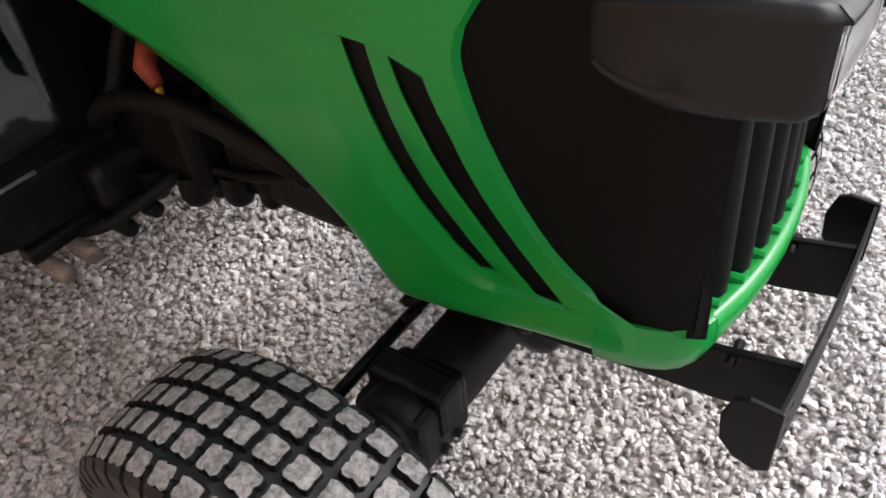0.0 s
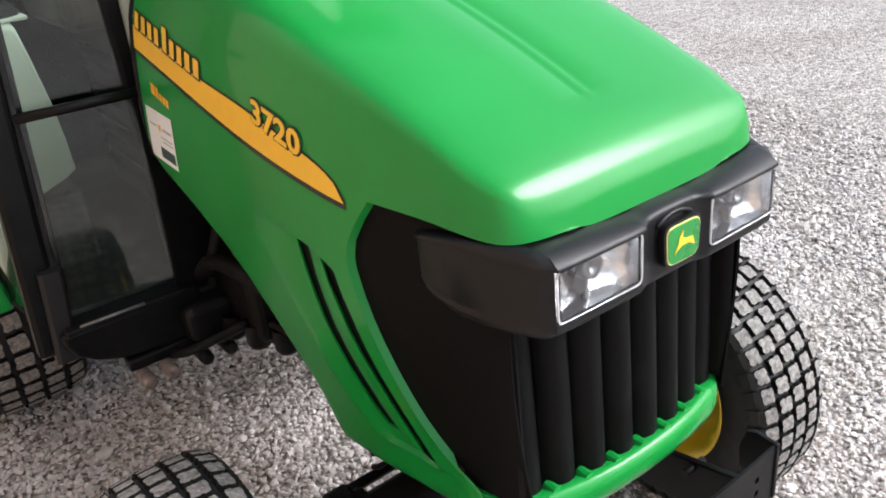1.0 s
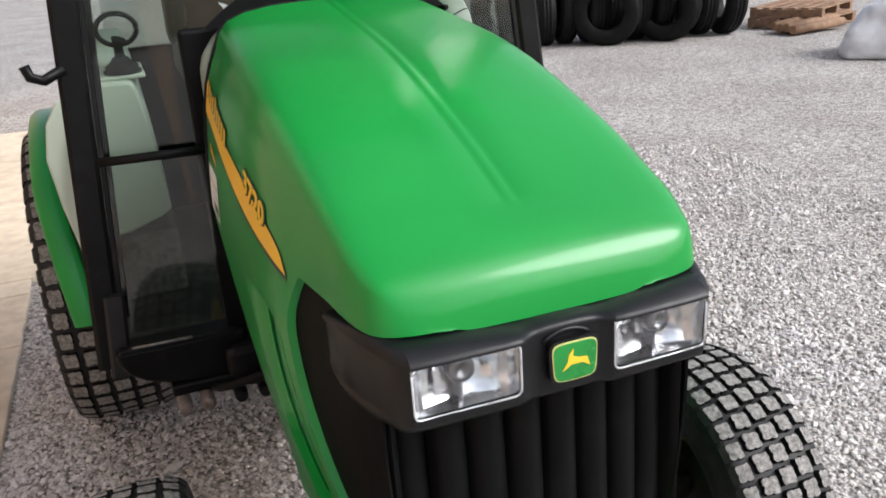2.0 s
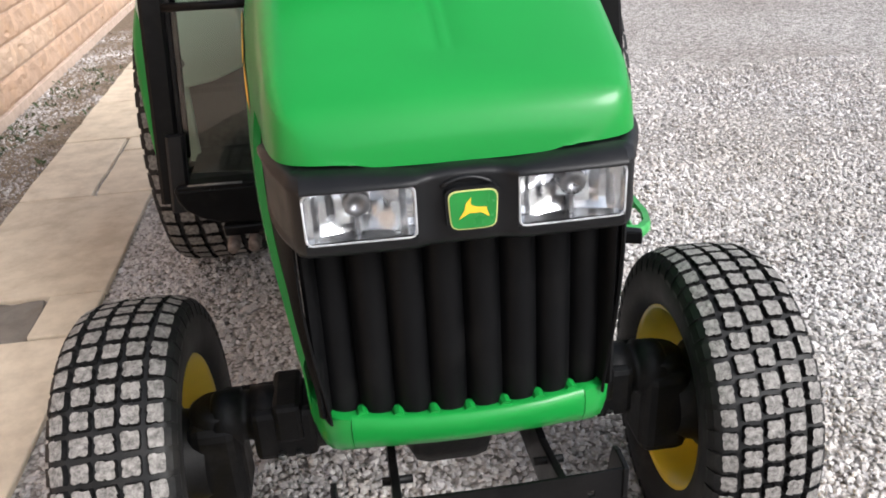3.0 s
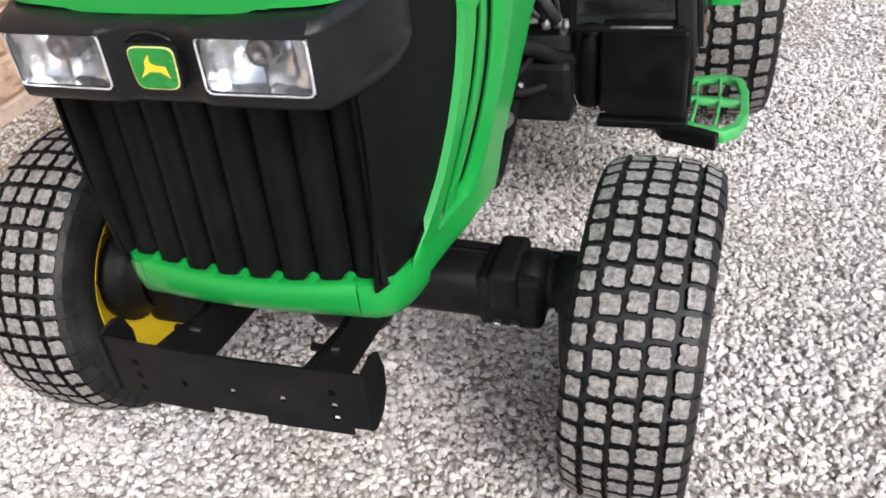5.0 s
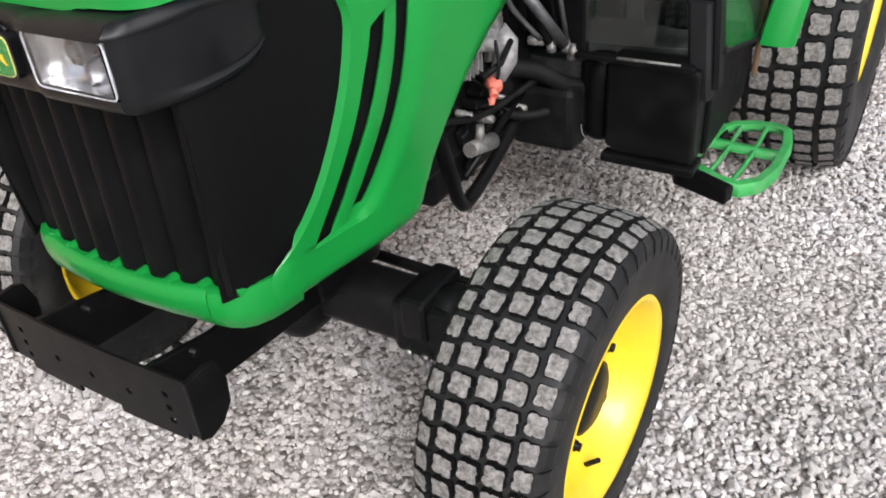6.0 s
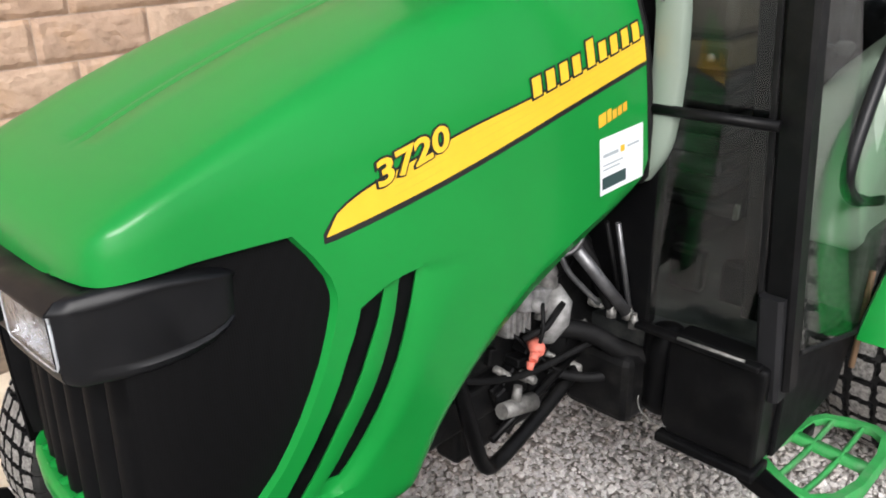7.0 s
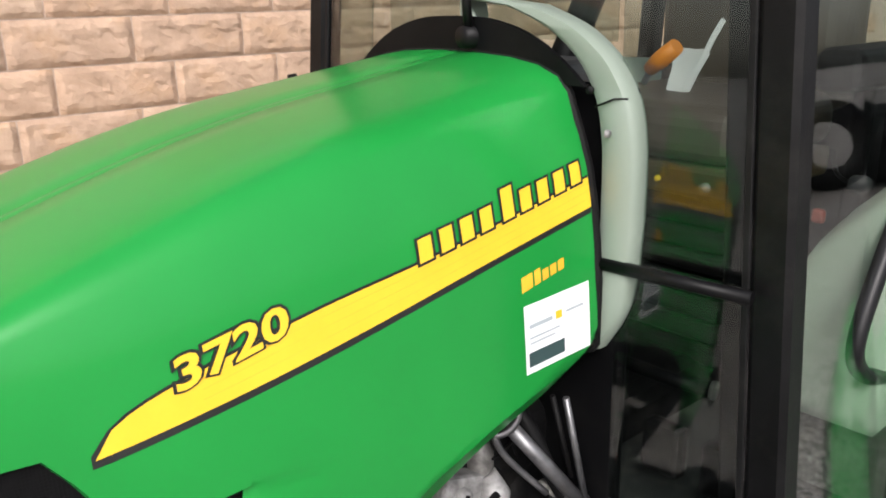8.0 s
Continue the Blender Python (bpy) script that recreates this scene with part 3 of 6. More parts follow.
for s in (1, -1):
    zs = [1.105, 1.07, 1.035, 1.012, 1.004, 1.0, 0.985, 0.95, 0.91, 0.87, 0.83, 0.79, 0.755, 0.725, 0.705, 0.692, 0.680, 0.668, 0.664, 0.650, 0.635, 0.620, 0.606, 0.594, 0.584, 0.577, 0.575]
    first, last = zs.index(1.0), zs.index(0.668)
    rows, skip = [], set()
    for i, z in enumerate(zs):
        a, b = Y_FRONT(z), Y_REAR(z)
        f, c1, c2, c3, r = (q(z) for q in (LOUVRE_FRONT, SLOT_1, SLOT_2A, SLOT_2B, LOUVRE_REAR))
        fold = min(Y_FOLD(z), b - 0.012)
        cols = [a, a + 0.004, a + 0.55 * (f - a), f - 0.002, f, c1, c1 + 0.003, c2 - 0.003, c2, c3, c3 + 0.003, max(c3 + 0.006, r - 0.012), r]
        cols += [r + (fold - r) * t for t in (0.2, 0.45, 0.7, 0.88)] + [fold - 0.003, fold + 0.003, fold + 0.6 * (b - fold), b]
        for k in range(1, len(cols)):
            cols[k] = max(cols[k], cols[k - 1] + 0.0015)
        inside = first <= i <= last
        hem = 1 - ease(0.985, 1.03, z)
        sunk = {0: 0.012, 18: 0.0025 * hem, 19: 0.011 * hem, 20: 0.020 * hem}
        if inside:
            sunk.update({4: 0.003, 5: 0.010, 6: 0.009, 7: 0.009, 8: 0.010, 9: 0.010, 10: 0.009, 11: 0.008})
        row = []
        for j, y in enumerate(cols):
            d = sunk.get(j, 0.0)
            if j == 0 and z < 0.70:
                d = 0.003
            zz = z
            if 3 <= j <= 12 and z > 0.9:
                over = (1.0 - louvre_top(y)) * max(0.0, 1 - abs(z - 1.0) / 0.09)
                zz = z - over
            row.append((s * (side_x(y, zz) - d), y, zz))
        rows.append(row)
        if first <= i < last:
            skip.add((i, 4))
            if zs[i + 1] >= 0.692:
                skip.add((i, 8))
    leg = part("bonnet_side", sheet(rows, flip=s < 0, skip=skip), GREEN, tractor, "green lower bonnet side with two slanted louvres")
    thicken(leg, 0.005, -1.0)
    rows = []
    for z in (1.01, 0.97, 0.9, 0.85, 0.8, 0.76, 0.72, 0.69, 0.665):
        rows.append([(s * (side_x(y, z) - 0.0165), y, z) for y in (LOUVRE_FRONT(z) - 0.01, SLOT_1(z), SLOT_2A(z), SLOT_2B(z) + 0.012)])
    part("louvre_backing", sheet(rows, flip=s < 0), BLACK, leg, "black slots")
    # perforated side panel of the nose
    rows = []
    for z in [1.105 - 0.0225 * i for i in range(21)]:
        end = Y_FRONT(z) + 0.02
        rows.append([(s * (side_x(max(y, 0.052), z) - 0.013), y, z) for y in [0.062 + (end - 0.062) * t for t in (0, 0.03, 0.1, 0.25, 0.4, 0.55, 0.7, 0.85, 1.0)]])
    pan = part("mesh_side_panel", sheet(rows, flip=s < 0), MESH, tractor, "black perforated side panel of the nose")
    thicken(pan, 0.004, -1.0)

# chin under the grille, in three lengths with dark gaps
LIP = lambda x: 0.034 + 0.026 * (abs(x) / 0.19) ** 2.2


CHIN = [(0.0, 0.034), (0.06, 0.036), (0.12, 0.043), (0.188, 0.0585), (0.190, 0.059), (0.212, 0.068), (0.229, 0.082), (0.240, 0.100), (0.2490, 0.125), (0.2565, 0.155), (0.2615, 0.19)]
PROFILE = [(0.030, 0.662, 0), (0.012, 0.667, 0), (0.003, 0.662, 0), (0.0, 0.649, 0.2), (0.001, 0.630, 0.6), (0.007, 0.614, 1), (0.020, 0.606, 1), (0.035, 0.604, 1)]


def lip(first, last, name):
    """A length of the green chin that sweeps round under the grille."""
    line = [(-x, y) for x, y in CHIN[:0:-1]] + CHIN
    line = line[first:last]
    fine = []
    for k in range(len(line) - 1):
        fine += [tuple(np.array(line[k]) + (np.array(line[k + 1]) - np.array(line[k])) * t) for t in (0, 0.5)]
    fine.append(line[-1])
    rows = []
    for k, (x, y) in enumerate(fine):
        a, b = fine[max(k - 1, 0)], fine[min(k + 1, len(fine) - 1)]
        n = np.array([-(b[1] - a[1]), b[0] - a[0]])
        n /= np.hypot(*n)
        drop = 0.028 * min(1.0, abs(x) / 0.25) ** 3
        rise = 0.012 * max(0.0, (y - 0.09) / 0.1)
        rows.append([(x + n[0] * d, y + n[1] * d, z - drop * q - (rise if q == 0 and d > 0.005 else 0)) for d, z, q in PROFILE])
    bm = sheet(rows)
    bmesh.ops.recalc_face_normals(bm, faces=bm.faces)
    return thicken(part(name, bm, GREEN, tractor, "green lip below the grille"), 0.004, -1.0)


lip(7, 14, "grille_lip")
lip(14, 21, "grille_lip")
lip(0, 7, "grille_lip")
BARS = 8
PITCH = 0.450 / BARS
for i in range(BARS + 1):
    x = -0.225 + PITCH * i
    y = LIP(x) + 0.012
    bm = prism([(x - 0.011, 0.658), (x + 0.011, 0.658), (x + 0.009, 0.666), (x + 0.006, 0.670), (x, 0.672), (x - 0.006, 0.670), (x - 0.009, 0.666)], y, y + 0.022, "y")
    part("lip_tooth", bm, GREEN, tractor)
# upright grille ribs
for i in range(BARS):
    x = -0.225 + PITCH * (i + 0.5)
    rows = []
    for z, yb in ((0.652, 0.070), (0.70, 0.071), (0.80, 0.074), (0.90, 0.077), (0.985, 0.079)):
        k = 0.03 * (abs(x) / 0.2) ** 2
        rows.append([(x + PITCH * 0.5 * u * 0.96, yb + k + 0.026 * abs(u) ** 2.4 - 0.014, z) for u in (-1, -0.9, -0.7, -0.4, 0, 0.4, 0.7, 0.9, 1)])
    thicken(part("grille_bar", sheet(rows), BLACK, tractor, smooth=True), 0.004, -1.0)
part("grille_backing", box(-0.235, 0.235, 0.118, 0.13, 0.63, 1.09, 0), BLACK, tractor)
for s in (1, -1):
    bm = sheet([[(s * 0.217, 0.098, z), (s * 0.222, 0.080, z), (s * 0.226, 0.071, z), (s * 0.230, 0.068, z), (s * 0.234, 0.074, z)] for z in (0.668, 0.8, 0.99)], flip=s < 0)
    thicken(part("grille_corner", bm, BLACK, tractor), 0.003, -1.0)

# headlamp cowl: a band round the nose with a brow over each lamp opening
PLAN = [(0.0, 0.0), (0.022, 0.0), (0.038, 0.0), (0.048, 0.0), (0.058, 0.0), (0.0678, 0.0), (0.0680, 0.0), (0.09, 0.0), (0.145, 0.001), (0.19, 0.002), (0.2168, 0.004), (0.2170, 0.004), (0.2225, 0.0065),
        (0.228, 0.0105), (0.233, 0.017), (0.237, 0.026), (0.2430, 0.040), (0.2535, 0.062), (0.2635, 0.09), (0.2720, 0.12), (0.2775, 0.146), (0.2805, 0.168), (0.2805, 0.188), (0.2765, 0.204), (0.269, 0.214), (0.258, 0.220)]
LEVEL = [1.0835, 1.0838, 1.0842, 1.0840, 1.0822, 1.0795, 1.0768, 1.0742, 1.0740, 1.0000, 0.9998, 0.9955, 0.990, 0.984, 0.9785, 0.9755, 0.9745]
BACK = [0.070, 0.047, 0.028, 0.0135, 0.0055, 0.0015, 0, 0, 0, 0, 0, 0, 0.0005, 0.003, 0.010, 0.024, 0.06]
TUCK = [0.030, 0.020, 0.011, 0.0045, 0.0012, 0, 0, 0.0008, 0.0015, 0.0015, 0.0015, 0.0018, 0.0022, 0.0035, 0.007, 0.016, 0.04]


def cowl_point(i, k):
    x, y = PLAN[i]
    z = LEVEL[k]
    over_lamp = ease(0.046, 0.072, x)
    turn, front = ease(9.5, 18, i), 1 - 0.7 * ease(9.5, 13, i)
    if i > 14:
        front = 0.3 * (1 - ease(14, 17, i))
    bulge = -0.011 * over_lamp * (1.0 if 3 <= k <= 7 else 0.45) * front + 0.003 * (1 - over_lamp)
    side = ease(0.02, 0.06, y)
    lift = 0.013 * ease(0.02, 0.13, y)
    end = math.sqrt(max(0.0, 1 - ((y - 0.05) / 0.174) ** 2)) if y > 0.05 else 1.0
    z += 0.0035 * (1 - ease(0.02, 0.06, x)) * (1 if 2 <= k <= 6 else 0.3 if k <= 7 else 0)
    z += lift * (1.0 if 3 <= k <= 8 else 1.25 if k < 3 else 0.0)
    z = 1.056 + (z - 1.056) * (0.25 + 0.75 * end)
    if k <= 3:
        z += 0.0095 * min(1.0, x / 0.16) ** 2 * (1 - ease(0.05, 0.12, y)) * (1.0 if k < 3 else 0.6)
    x -= TUCK[k] * turn + 0.004 * side * (1.0 if 8 <= k <= 11 else 0.0) + 0.012 * (1 - end) * (0.3 + abs(k - 8) / 8)
    y += BACK[k] * (1 - turn) + bulge
    if 6 <= i <= 10 and 8 <= k <= 9:
        y += 0.050
    return x, y, z


rows = []
last = len(PLAN) - 1
for i in range(-last, last + 1):
    row = []
    for k in range(len(LEVEL)):
        x, y, z = cowl_point(abs(i), k)
        row.append((math.copysign(x, i) if i else 0.0, y, z))
    rows.append(row)
bm = sheet(rows)
bmesh.ops.recalc_face_normals(bm, faces=bm.faces)
cowl = part("headlamp_cowl", bm, COWL, tractor, "black plastic band round the nose holding both headlamps")
cowl.data.set_sharp_from_angle(angle=radians(42))
bm = tube([(0.050 * math.sin(a), 0.0015, 1.034 + 0.042 * math.cos(a)) for a in (-0.75 + 0.15 * k for k in range(11))], 0.0035, 8)
part("badge_brow", bm, COWL, tractor)


def headlamp(s):
    """A square headlamp: a smooth bright bowl with a few upright facets, a bulb cap and a clear lens."""
    lo, hi = 0.0695, 0.2155
    c, hw = (lo + hi) / 2, (hi - lo) / 2
    rows = []
    us = [-1, -0.97, -0.86, -0.74, -0.60, -0.45, -0.30, -0.15, 0, 0.15, 0.30, 0.45, 0.60, 0.74, 0.86, 0.97, 1]
    rnd = random.Random(21)
    for v in (-1, -0.93, -0.7, -0.45, -0.2, 0.1, 0.4, 0.7, 0.93, 1):
        row = []
        for j, u in enumerate(us):
            deep = 0.040 * (1 - 0.86 * u * u) * (1 - 0.42 * v * v) + (0.0026 * (1 if j % 2 else -1) * ease(0.2, 0.7, abs(u))) + rnd.uniform(-0.003, 0.003)
            if abs(u) == 1 or abs(v) == 1:
                deep = 0.0
            row.append((s * (c + hw * u), 0.003 + deep, 1.037 + 0.0355 * v))
        rows.append(row)
    bm = sheet(rows, flip=s < 0)
    lamp = part("headlamp", bm, CHROME, tractor, "square clear headlamp with smooth bright reflector")
    lamp.data.set_sharp_from_angle(angle=radians(24))
    rim = bmesh.new()
    r, pts = 0.009, []
    for cx, cz, a0 in ((hi - r, 1.0735 - r, 0), (lo + r, 1.0735 - r, 90), (lo + r, 1.0005 + r, 180), (hi - r, 1.0005 + r, 270)):
        pts += [(s * (cx + r * math.cos(radians(a0 + q))), -0.0045 + 0.003 * ease(0.17, 0.215, cx), cz + r * math.sin(radians(a0 + q))) for q in (0, 30, 60, 90)]
    tube(pts + pts[:1], 0.0016, 6, rim)
    part("lamp_rim", rim, LAMP_EDGE, lamp)
    lens = part("lens", sheet([[(s * (lo + 0.002 + (hi - lo - 0.004) * t), -0.0035 - 0.002 * math.sin(t * math.pi), 1.0015 + 0.071 * v) for t in (0, 0.1, 0.3, 0.5, 0.7, 0.9, 1)] for v in (0, 0.5, 1)], flip=s < 0), LENS, lamp, "clear moulded lens")
    thicken(lens, 0.0025, 0)
    lens.visible_shadow = False
    bm = lathe([(0.014, 0.0), (0.013, 0.006), (0.009, 0.009), (0.008, 0.0165), (0.012, 0.0185), (0.026, 0.019), (0.046, 0.018)], 20, (s * (c + 0.003), 0.0, 1.050), "y")
    box(*sorted((s * c, s * (c + 0.007))), 0.016, 0.04, 1.003, 1.036, 0.002, bm, seg=1)
    part("bulb_cap", bm, BULB, lamp)


headlamp(1)
headlamp(-1)


def shield(x, z, w, h, pad=0.0):
    """The badge's outline: a square with bowed sides, narrower below."""
    out = []
    for k in range(40):
        a = 2 * math.pi * k / 40
        u, v = math.copysign(abs(math.cos(a)) ** 0.36, math.cos(a)), math.copysign(abs(math.sin(a)) ** 0.36, math.sin(a))
        out.append((x + (w / 2 + pad) * u * (1.0 + 0.05 * v), z + (h / 2 + pad) * v))
    return out


BX, BZ = 0.006, 1.034
badge = part("badge", prism(shield(BX, BZ, 0.063, 0.054, 0.005), -0.008, 0.004, "y"), COWL, tractor, "green badge with yellow border and plain yellow emblem")
part("badge_border", prism(shield(BX, BZ, 0.063, 0.054, 0.001), -0.0095, -0.006, "y"), BADGE_EDGE, badge)
part("badge_field", prism(shield(BX, BZ, 0.063, 0.054, -0.0006), -0.0105, -0.006, "y"), DECAL_GREEN, badge)
emblem = [(-0.020, -0.012), (-0.006, -0.004), (0.010, -0.004), (0.021, -0.011), (0.017, 0.003), (0.004, 0.004), (-0.004, 0.008), (-0.003, 0.018), (-0.010, 0.010), (-0.012, 0.000)]
part("emblem", prism([(BX + a, BZ + c) for a, c in emblem], -0.0115, -0.006, "y"), DECAL_YELLOW, badge)



# ---- decals on both bonnet sides ----
def decal(name, low, high, y0, y1, material, s, lift, parent, steps=40, label=""):
    """A strip on the bonnet's side between two lines z(y)."""
    rows = []
    for i in range(steps + 1):
        y = y0 + (y1 - y0) * i / steps
        a, b = low(y), high(y)
        rows.append([(s * (side_x(y, a + (b - a) * t) + lift), y, a + (b - a) * t) for t in (0, 0.33, 0.67, 1)])
    return part(name, sheet(rows, flip=s < 0), material, parent, label)


LOW = curve([0.336, 0.477, 0.629, 0.811, 1.086], [1.0925, 1.116, 1.143, 1.177, 1.224])
HIGH = curve([0.336, 0.342, 0.352, 0.386, 0.425, 0.50, 0.581, 0.754, 1.086], [1.0935, 1.108, 1.118, 1.137, 1.150, 1.169, 1.186, 1.212, 1.268])


def lettering(text, size, s, y, z, slope, offset, material, name, lift, parent, wide=1.0):
    """Raised figures on the bonnet's side, following its slope."""
    cu = bpy.data.curves.new(name, "FONT")
    cu.body, cu.size, cu.offset, cu.extrude, cu.resolution_u = text, size, offset, 0.0006, 3
    tmp = new(name, cu)
    bpy.context.view_layer.update()
    mesh = bpy.data.meshes.new_from_object(tmp.evaluated_get(bpy.context.evaluated_depsgraph_get()))
    bpy.data.objects.remove(tmp)
    for v in mesh.vertices:
        u, w = v.co.x * wide, v.co.y
        yy = y + s * (u * math.cos(slope) - 0.0 * w) * 1.0
        zz = z + s * u * math.sin(slope) + w
        v.co = Vector((s * (side_x(yy, zz) + lift + v.co.z), yy, zz))
    return link(name, mesh, material, parent)


for s in (1, -1):
    trim = decal("stripe_border", lambda y: LOW(y) - 0.009, lambda y: HIGH(y) + 0.0035, 0.332, 1.086, DECAL_BLACK, s, 0.0008, tractor, label="black edge of the bonnet stripe")
    stripe = decal("stripe", LOW, HIGH, 0.336, 1.086, DECAL_YELLOW, s, 0.0016, tractor, label="yellow tapering stripe along the bonnet side")
    for t in (0.3, 0.55, 0.8):
        decal("stripe_line", lambda y: LOW(y) + t * (HIGH(y) - LOW(y)), lambda y: LOW(y) + t * (HIGH(y) - LOW(y)) + 0.0008, 0.45, 1.08, DECAL_ORANGE, s, 0.0019, stripe)
    y0, z0 = (0.421, 1.1415) if s > 0 else (0.563, 1.1765)
    lettering("3720", 0.0485, s, y0, z0, 0.235, 0.0038, DECAL_BLACK, "model_number_edge", 0.0024, stripe, 1.45)
    lettering("3720", 0.0485, s, y0, z0, 0.235, 0.0012, DECAL_YELLOW, "model_number", 0.0036, stripe, 1.45)
    # maker's name as plain bars
    for i in range(9):
        w = 0.033
        y = 0.744 + 0.0365 * i + (0.006 if i > 3 else 0)
        if s < 0:
            y = 0.744 + 1.076 - y - w
        k = 0.044 if i == 4 else 0.031
        base = lambda q: 1.209 + 0.168 * (q - 0.744)
        decal("name_bar_edge", lambda q: base(q) - 0.003, lambda q: base(q) + k + 0.003, y - 0.000, y + w - 0.002, DECAL_BLACK, s, 0.0024, stripe, 4)
        decal("name_bar", lambda q: base(q) + 0.001, lambda q: base(q) + k, y + 0.004, y + w - 0.007, DECAL_YELLOW, s, 0.0032, stripe, 4)
    # small print and paper label
    for i, (a, b) in enumerate(((0.925, 0.948), (0.952, 0.965), (0.969, 0.982), (0.986, 0.999), (1.003, 1.016))):
        a2, b2 = (a, b) if s > 0 else (1.941 - b, 1.941 - a)
        decal("small_print", lambda q: 1.128 + 0.19 * (q - 0.925) * 1, lambda q: 1.144 + 0.19 * (q - 0.925) + (0.006 if i < 2 else 0), a2, b2, DECAL_ORANGE, s, 0.0012, tractor, 3)
    paper = decal("paper_label", lambda q: 1.004 + 0.035 * (q - 0.925), lambda q: 1.108 + 0.035 * (q - 0.925), 0.926, 1.070, DECAL_WHITE, s, 0.0012, tractor, 8, "white printed paper label")
    for a, b, c, d, mt in ((0.932, 1.01, 0.010, 0.032, DECAL_DARK), (0.935, 0.985, 0.068, 0.074, DECAL_GREY), (0.992, 1.006, 0.066, 0.078, DECAL_YELLOW), (1.015, 1.055, 0.070, 0.074, DECAL_GREY), (0.935, 1.0, 0.052, 0.055, DECAL_GREY), (0.935, 0.99, 0.044, 0.047, DECAL_GREY)):
        decal("label_print", lambda q: 1.004 + c + 0.035 * (q - 0.925), lambda q: 1.004 + d + 0.035 * (q - 0.925), a, b, mt, s, 0.0018, paper, 3)


# ---- front bracket ----
def front_bracket():
    xs = sorted({-0.222, -0.195, -0.1765, -0.1655, -0.091, -0.080, -0.0055, 0.0055, 0.080, 0.091, 0.1655, 0.1765, 0.195, 0.222, -0.05, 0.05})
    zs = [0.458, 0.473, 0.4855, 0.4965, 0.5115, 0.5225, 0.5395, 0.5505, 0.586]
    rows = [[(x, -0.046 + 0.12 * x * x, z) for x in xs] for z in zs]
    holes = set()
    for i, z in enumerate(zs[:-1]):
        for j, x in enumerate(xs[:-1]):
            if xs[j + 1] - x < 0.0115 and zs[i + 1] - z < 0.0115:
                if abs(x + 0.0055) > 0.15 or i == 4:
                    holes.add((i, j))
            if i == 0 and (abs(x + 0.05) < 0.1 and -0.05 <= x < 0.05 or x < -0.19 or x >= 0.19):
                holes.add((i, j))
    plate = part("front_plate", sheet(rows, skip=holes), PAINT_BLACK, tractor, "black drilled steel plate across the nose")
    for p in plate.data.polygons:
        p.use_smooth = False
    thicken(plate, 0.005, 0.0)
    for s in (1, -1):
        out = [(-0.046, 0.475), (-0.03, 0.466), (0.0, 0.474), (0.022, 0.50), (0.026, 0.545), (0.014, 0.584), (-0.004, 0.592), (-0.046, 0.588)]
        x0, x1 = sorted((s * 0.221, s * 0.230))
        rounded(part("plate_end", prism(out, x0, x1), PAINT_BLACK, plate), 0.002)
        arm = [(-0.04, 0.475), (0.05, 0.455), (0.40, 0.42), (0.50, 0.42), (0.50, 0.52), (0.20, 0.555), (0.10, 0.545), (-0.04, 0.575)]
        x0, x1 = sorted((s * 0.122, s * 0.136))
        rounded(part("frame_rail", prism(arm, x0, x1), PAINT_BLACK, tractor, "flat black frame rail"), 0.003)
        part("rail_pin", tube([(s * 0.10, 0.045, 0.545), (s * 0.15, 0.045, 0.545)], 0.007), CAST, tractor)
    part("frame_cross", box(-0.13, 0.13, 0.28, 0.32, 0.44, 0.50, 0.006), PAINT_BLACK, tractor)


front_bracket()


# ---- wheels and axles ----
def tyre_profile(r, w, bead, lip):
    h = w / 2
    return [(-h * 0.72, bead), (-h * 0.90, bead + 0.012), (-h * 1.0, bead + (r - bead) * 0.35), (-h * 1.02, bead + (r - bead) * 0.58), (-h * 0.98, r - 0.040), (-h * 0.93, r - 0.024), (-h * 0.84, r - 0.018),
            (-h * 0.6, r - 0.015), (-h * 0.3, r - 0.0135), (0, r - 0.013), (h * 0.3, r - 0.0135), (h * 0.6, r - 0.015), (h * 0.84, r - 0.018), (h * 0.93, r - 0.024), (h * 0.98, r - 0.040),
            (h * 1.02, bead + (r - bead) * 0.58), (h * 1.0, bead + (r - bead) * 0.35), (h * min(0.98, 0.90 * lip), bead + 0.012), (h * 0.72 * lip, bead)]


def lug_outline(a, b, wear):
    """A worn square tread block: a shallow notch in each side, the edges a little torn."""
    q = [(-1, -0.76), (-0.78, -1), (-0.26, -1.02), (0, -0.93), (0.26, -1.02), (0.78, -1), (1, -0.76), (1.0, -0.30), (0.92, 0), (1.0, 0.30), (1, 0.76), (0.78, 1), (0.26, 1.02), (0, 0.93), (-0.26, 1.02), (-0.78, 1), (-1, 0.76), (-1.0, 0.30), (-0.92, 0), (-1.0, -0.30)]
    rnd = random.Random(wear)
    return [(a * (u + rnd.uniform(-0.08, 0.08)), b * (v + rnd.uniform(-0.08, 0.08))) for u, v in q]


def lug_geometry(a, b, h, wear):
    top, n = lug_outline(a * 0.95, b * 0.95, wear), 20
    low = lug_outline(a * 1.05, b * 1.05, wear)
    rnd = random.Random(wear + 50)
    verts = [(x, y, h - rnd.uniform(0, 0.0012)) for x, y in top] + [(x, y, -0.018) for x, y in low] + [(0, 0, h + 0.0004)]
    faces = [(2 * n, i, (i + 1) % n) for i in range(n)] + [(i, n + i, n + (i + 1) % n, (i + 1) % n) for i in range(n)]
    return verts, faces


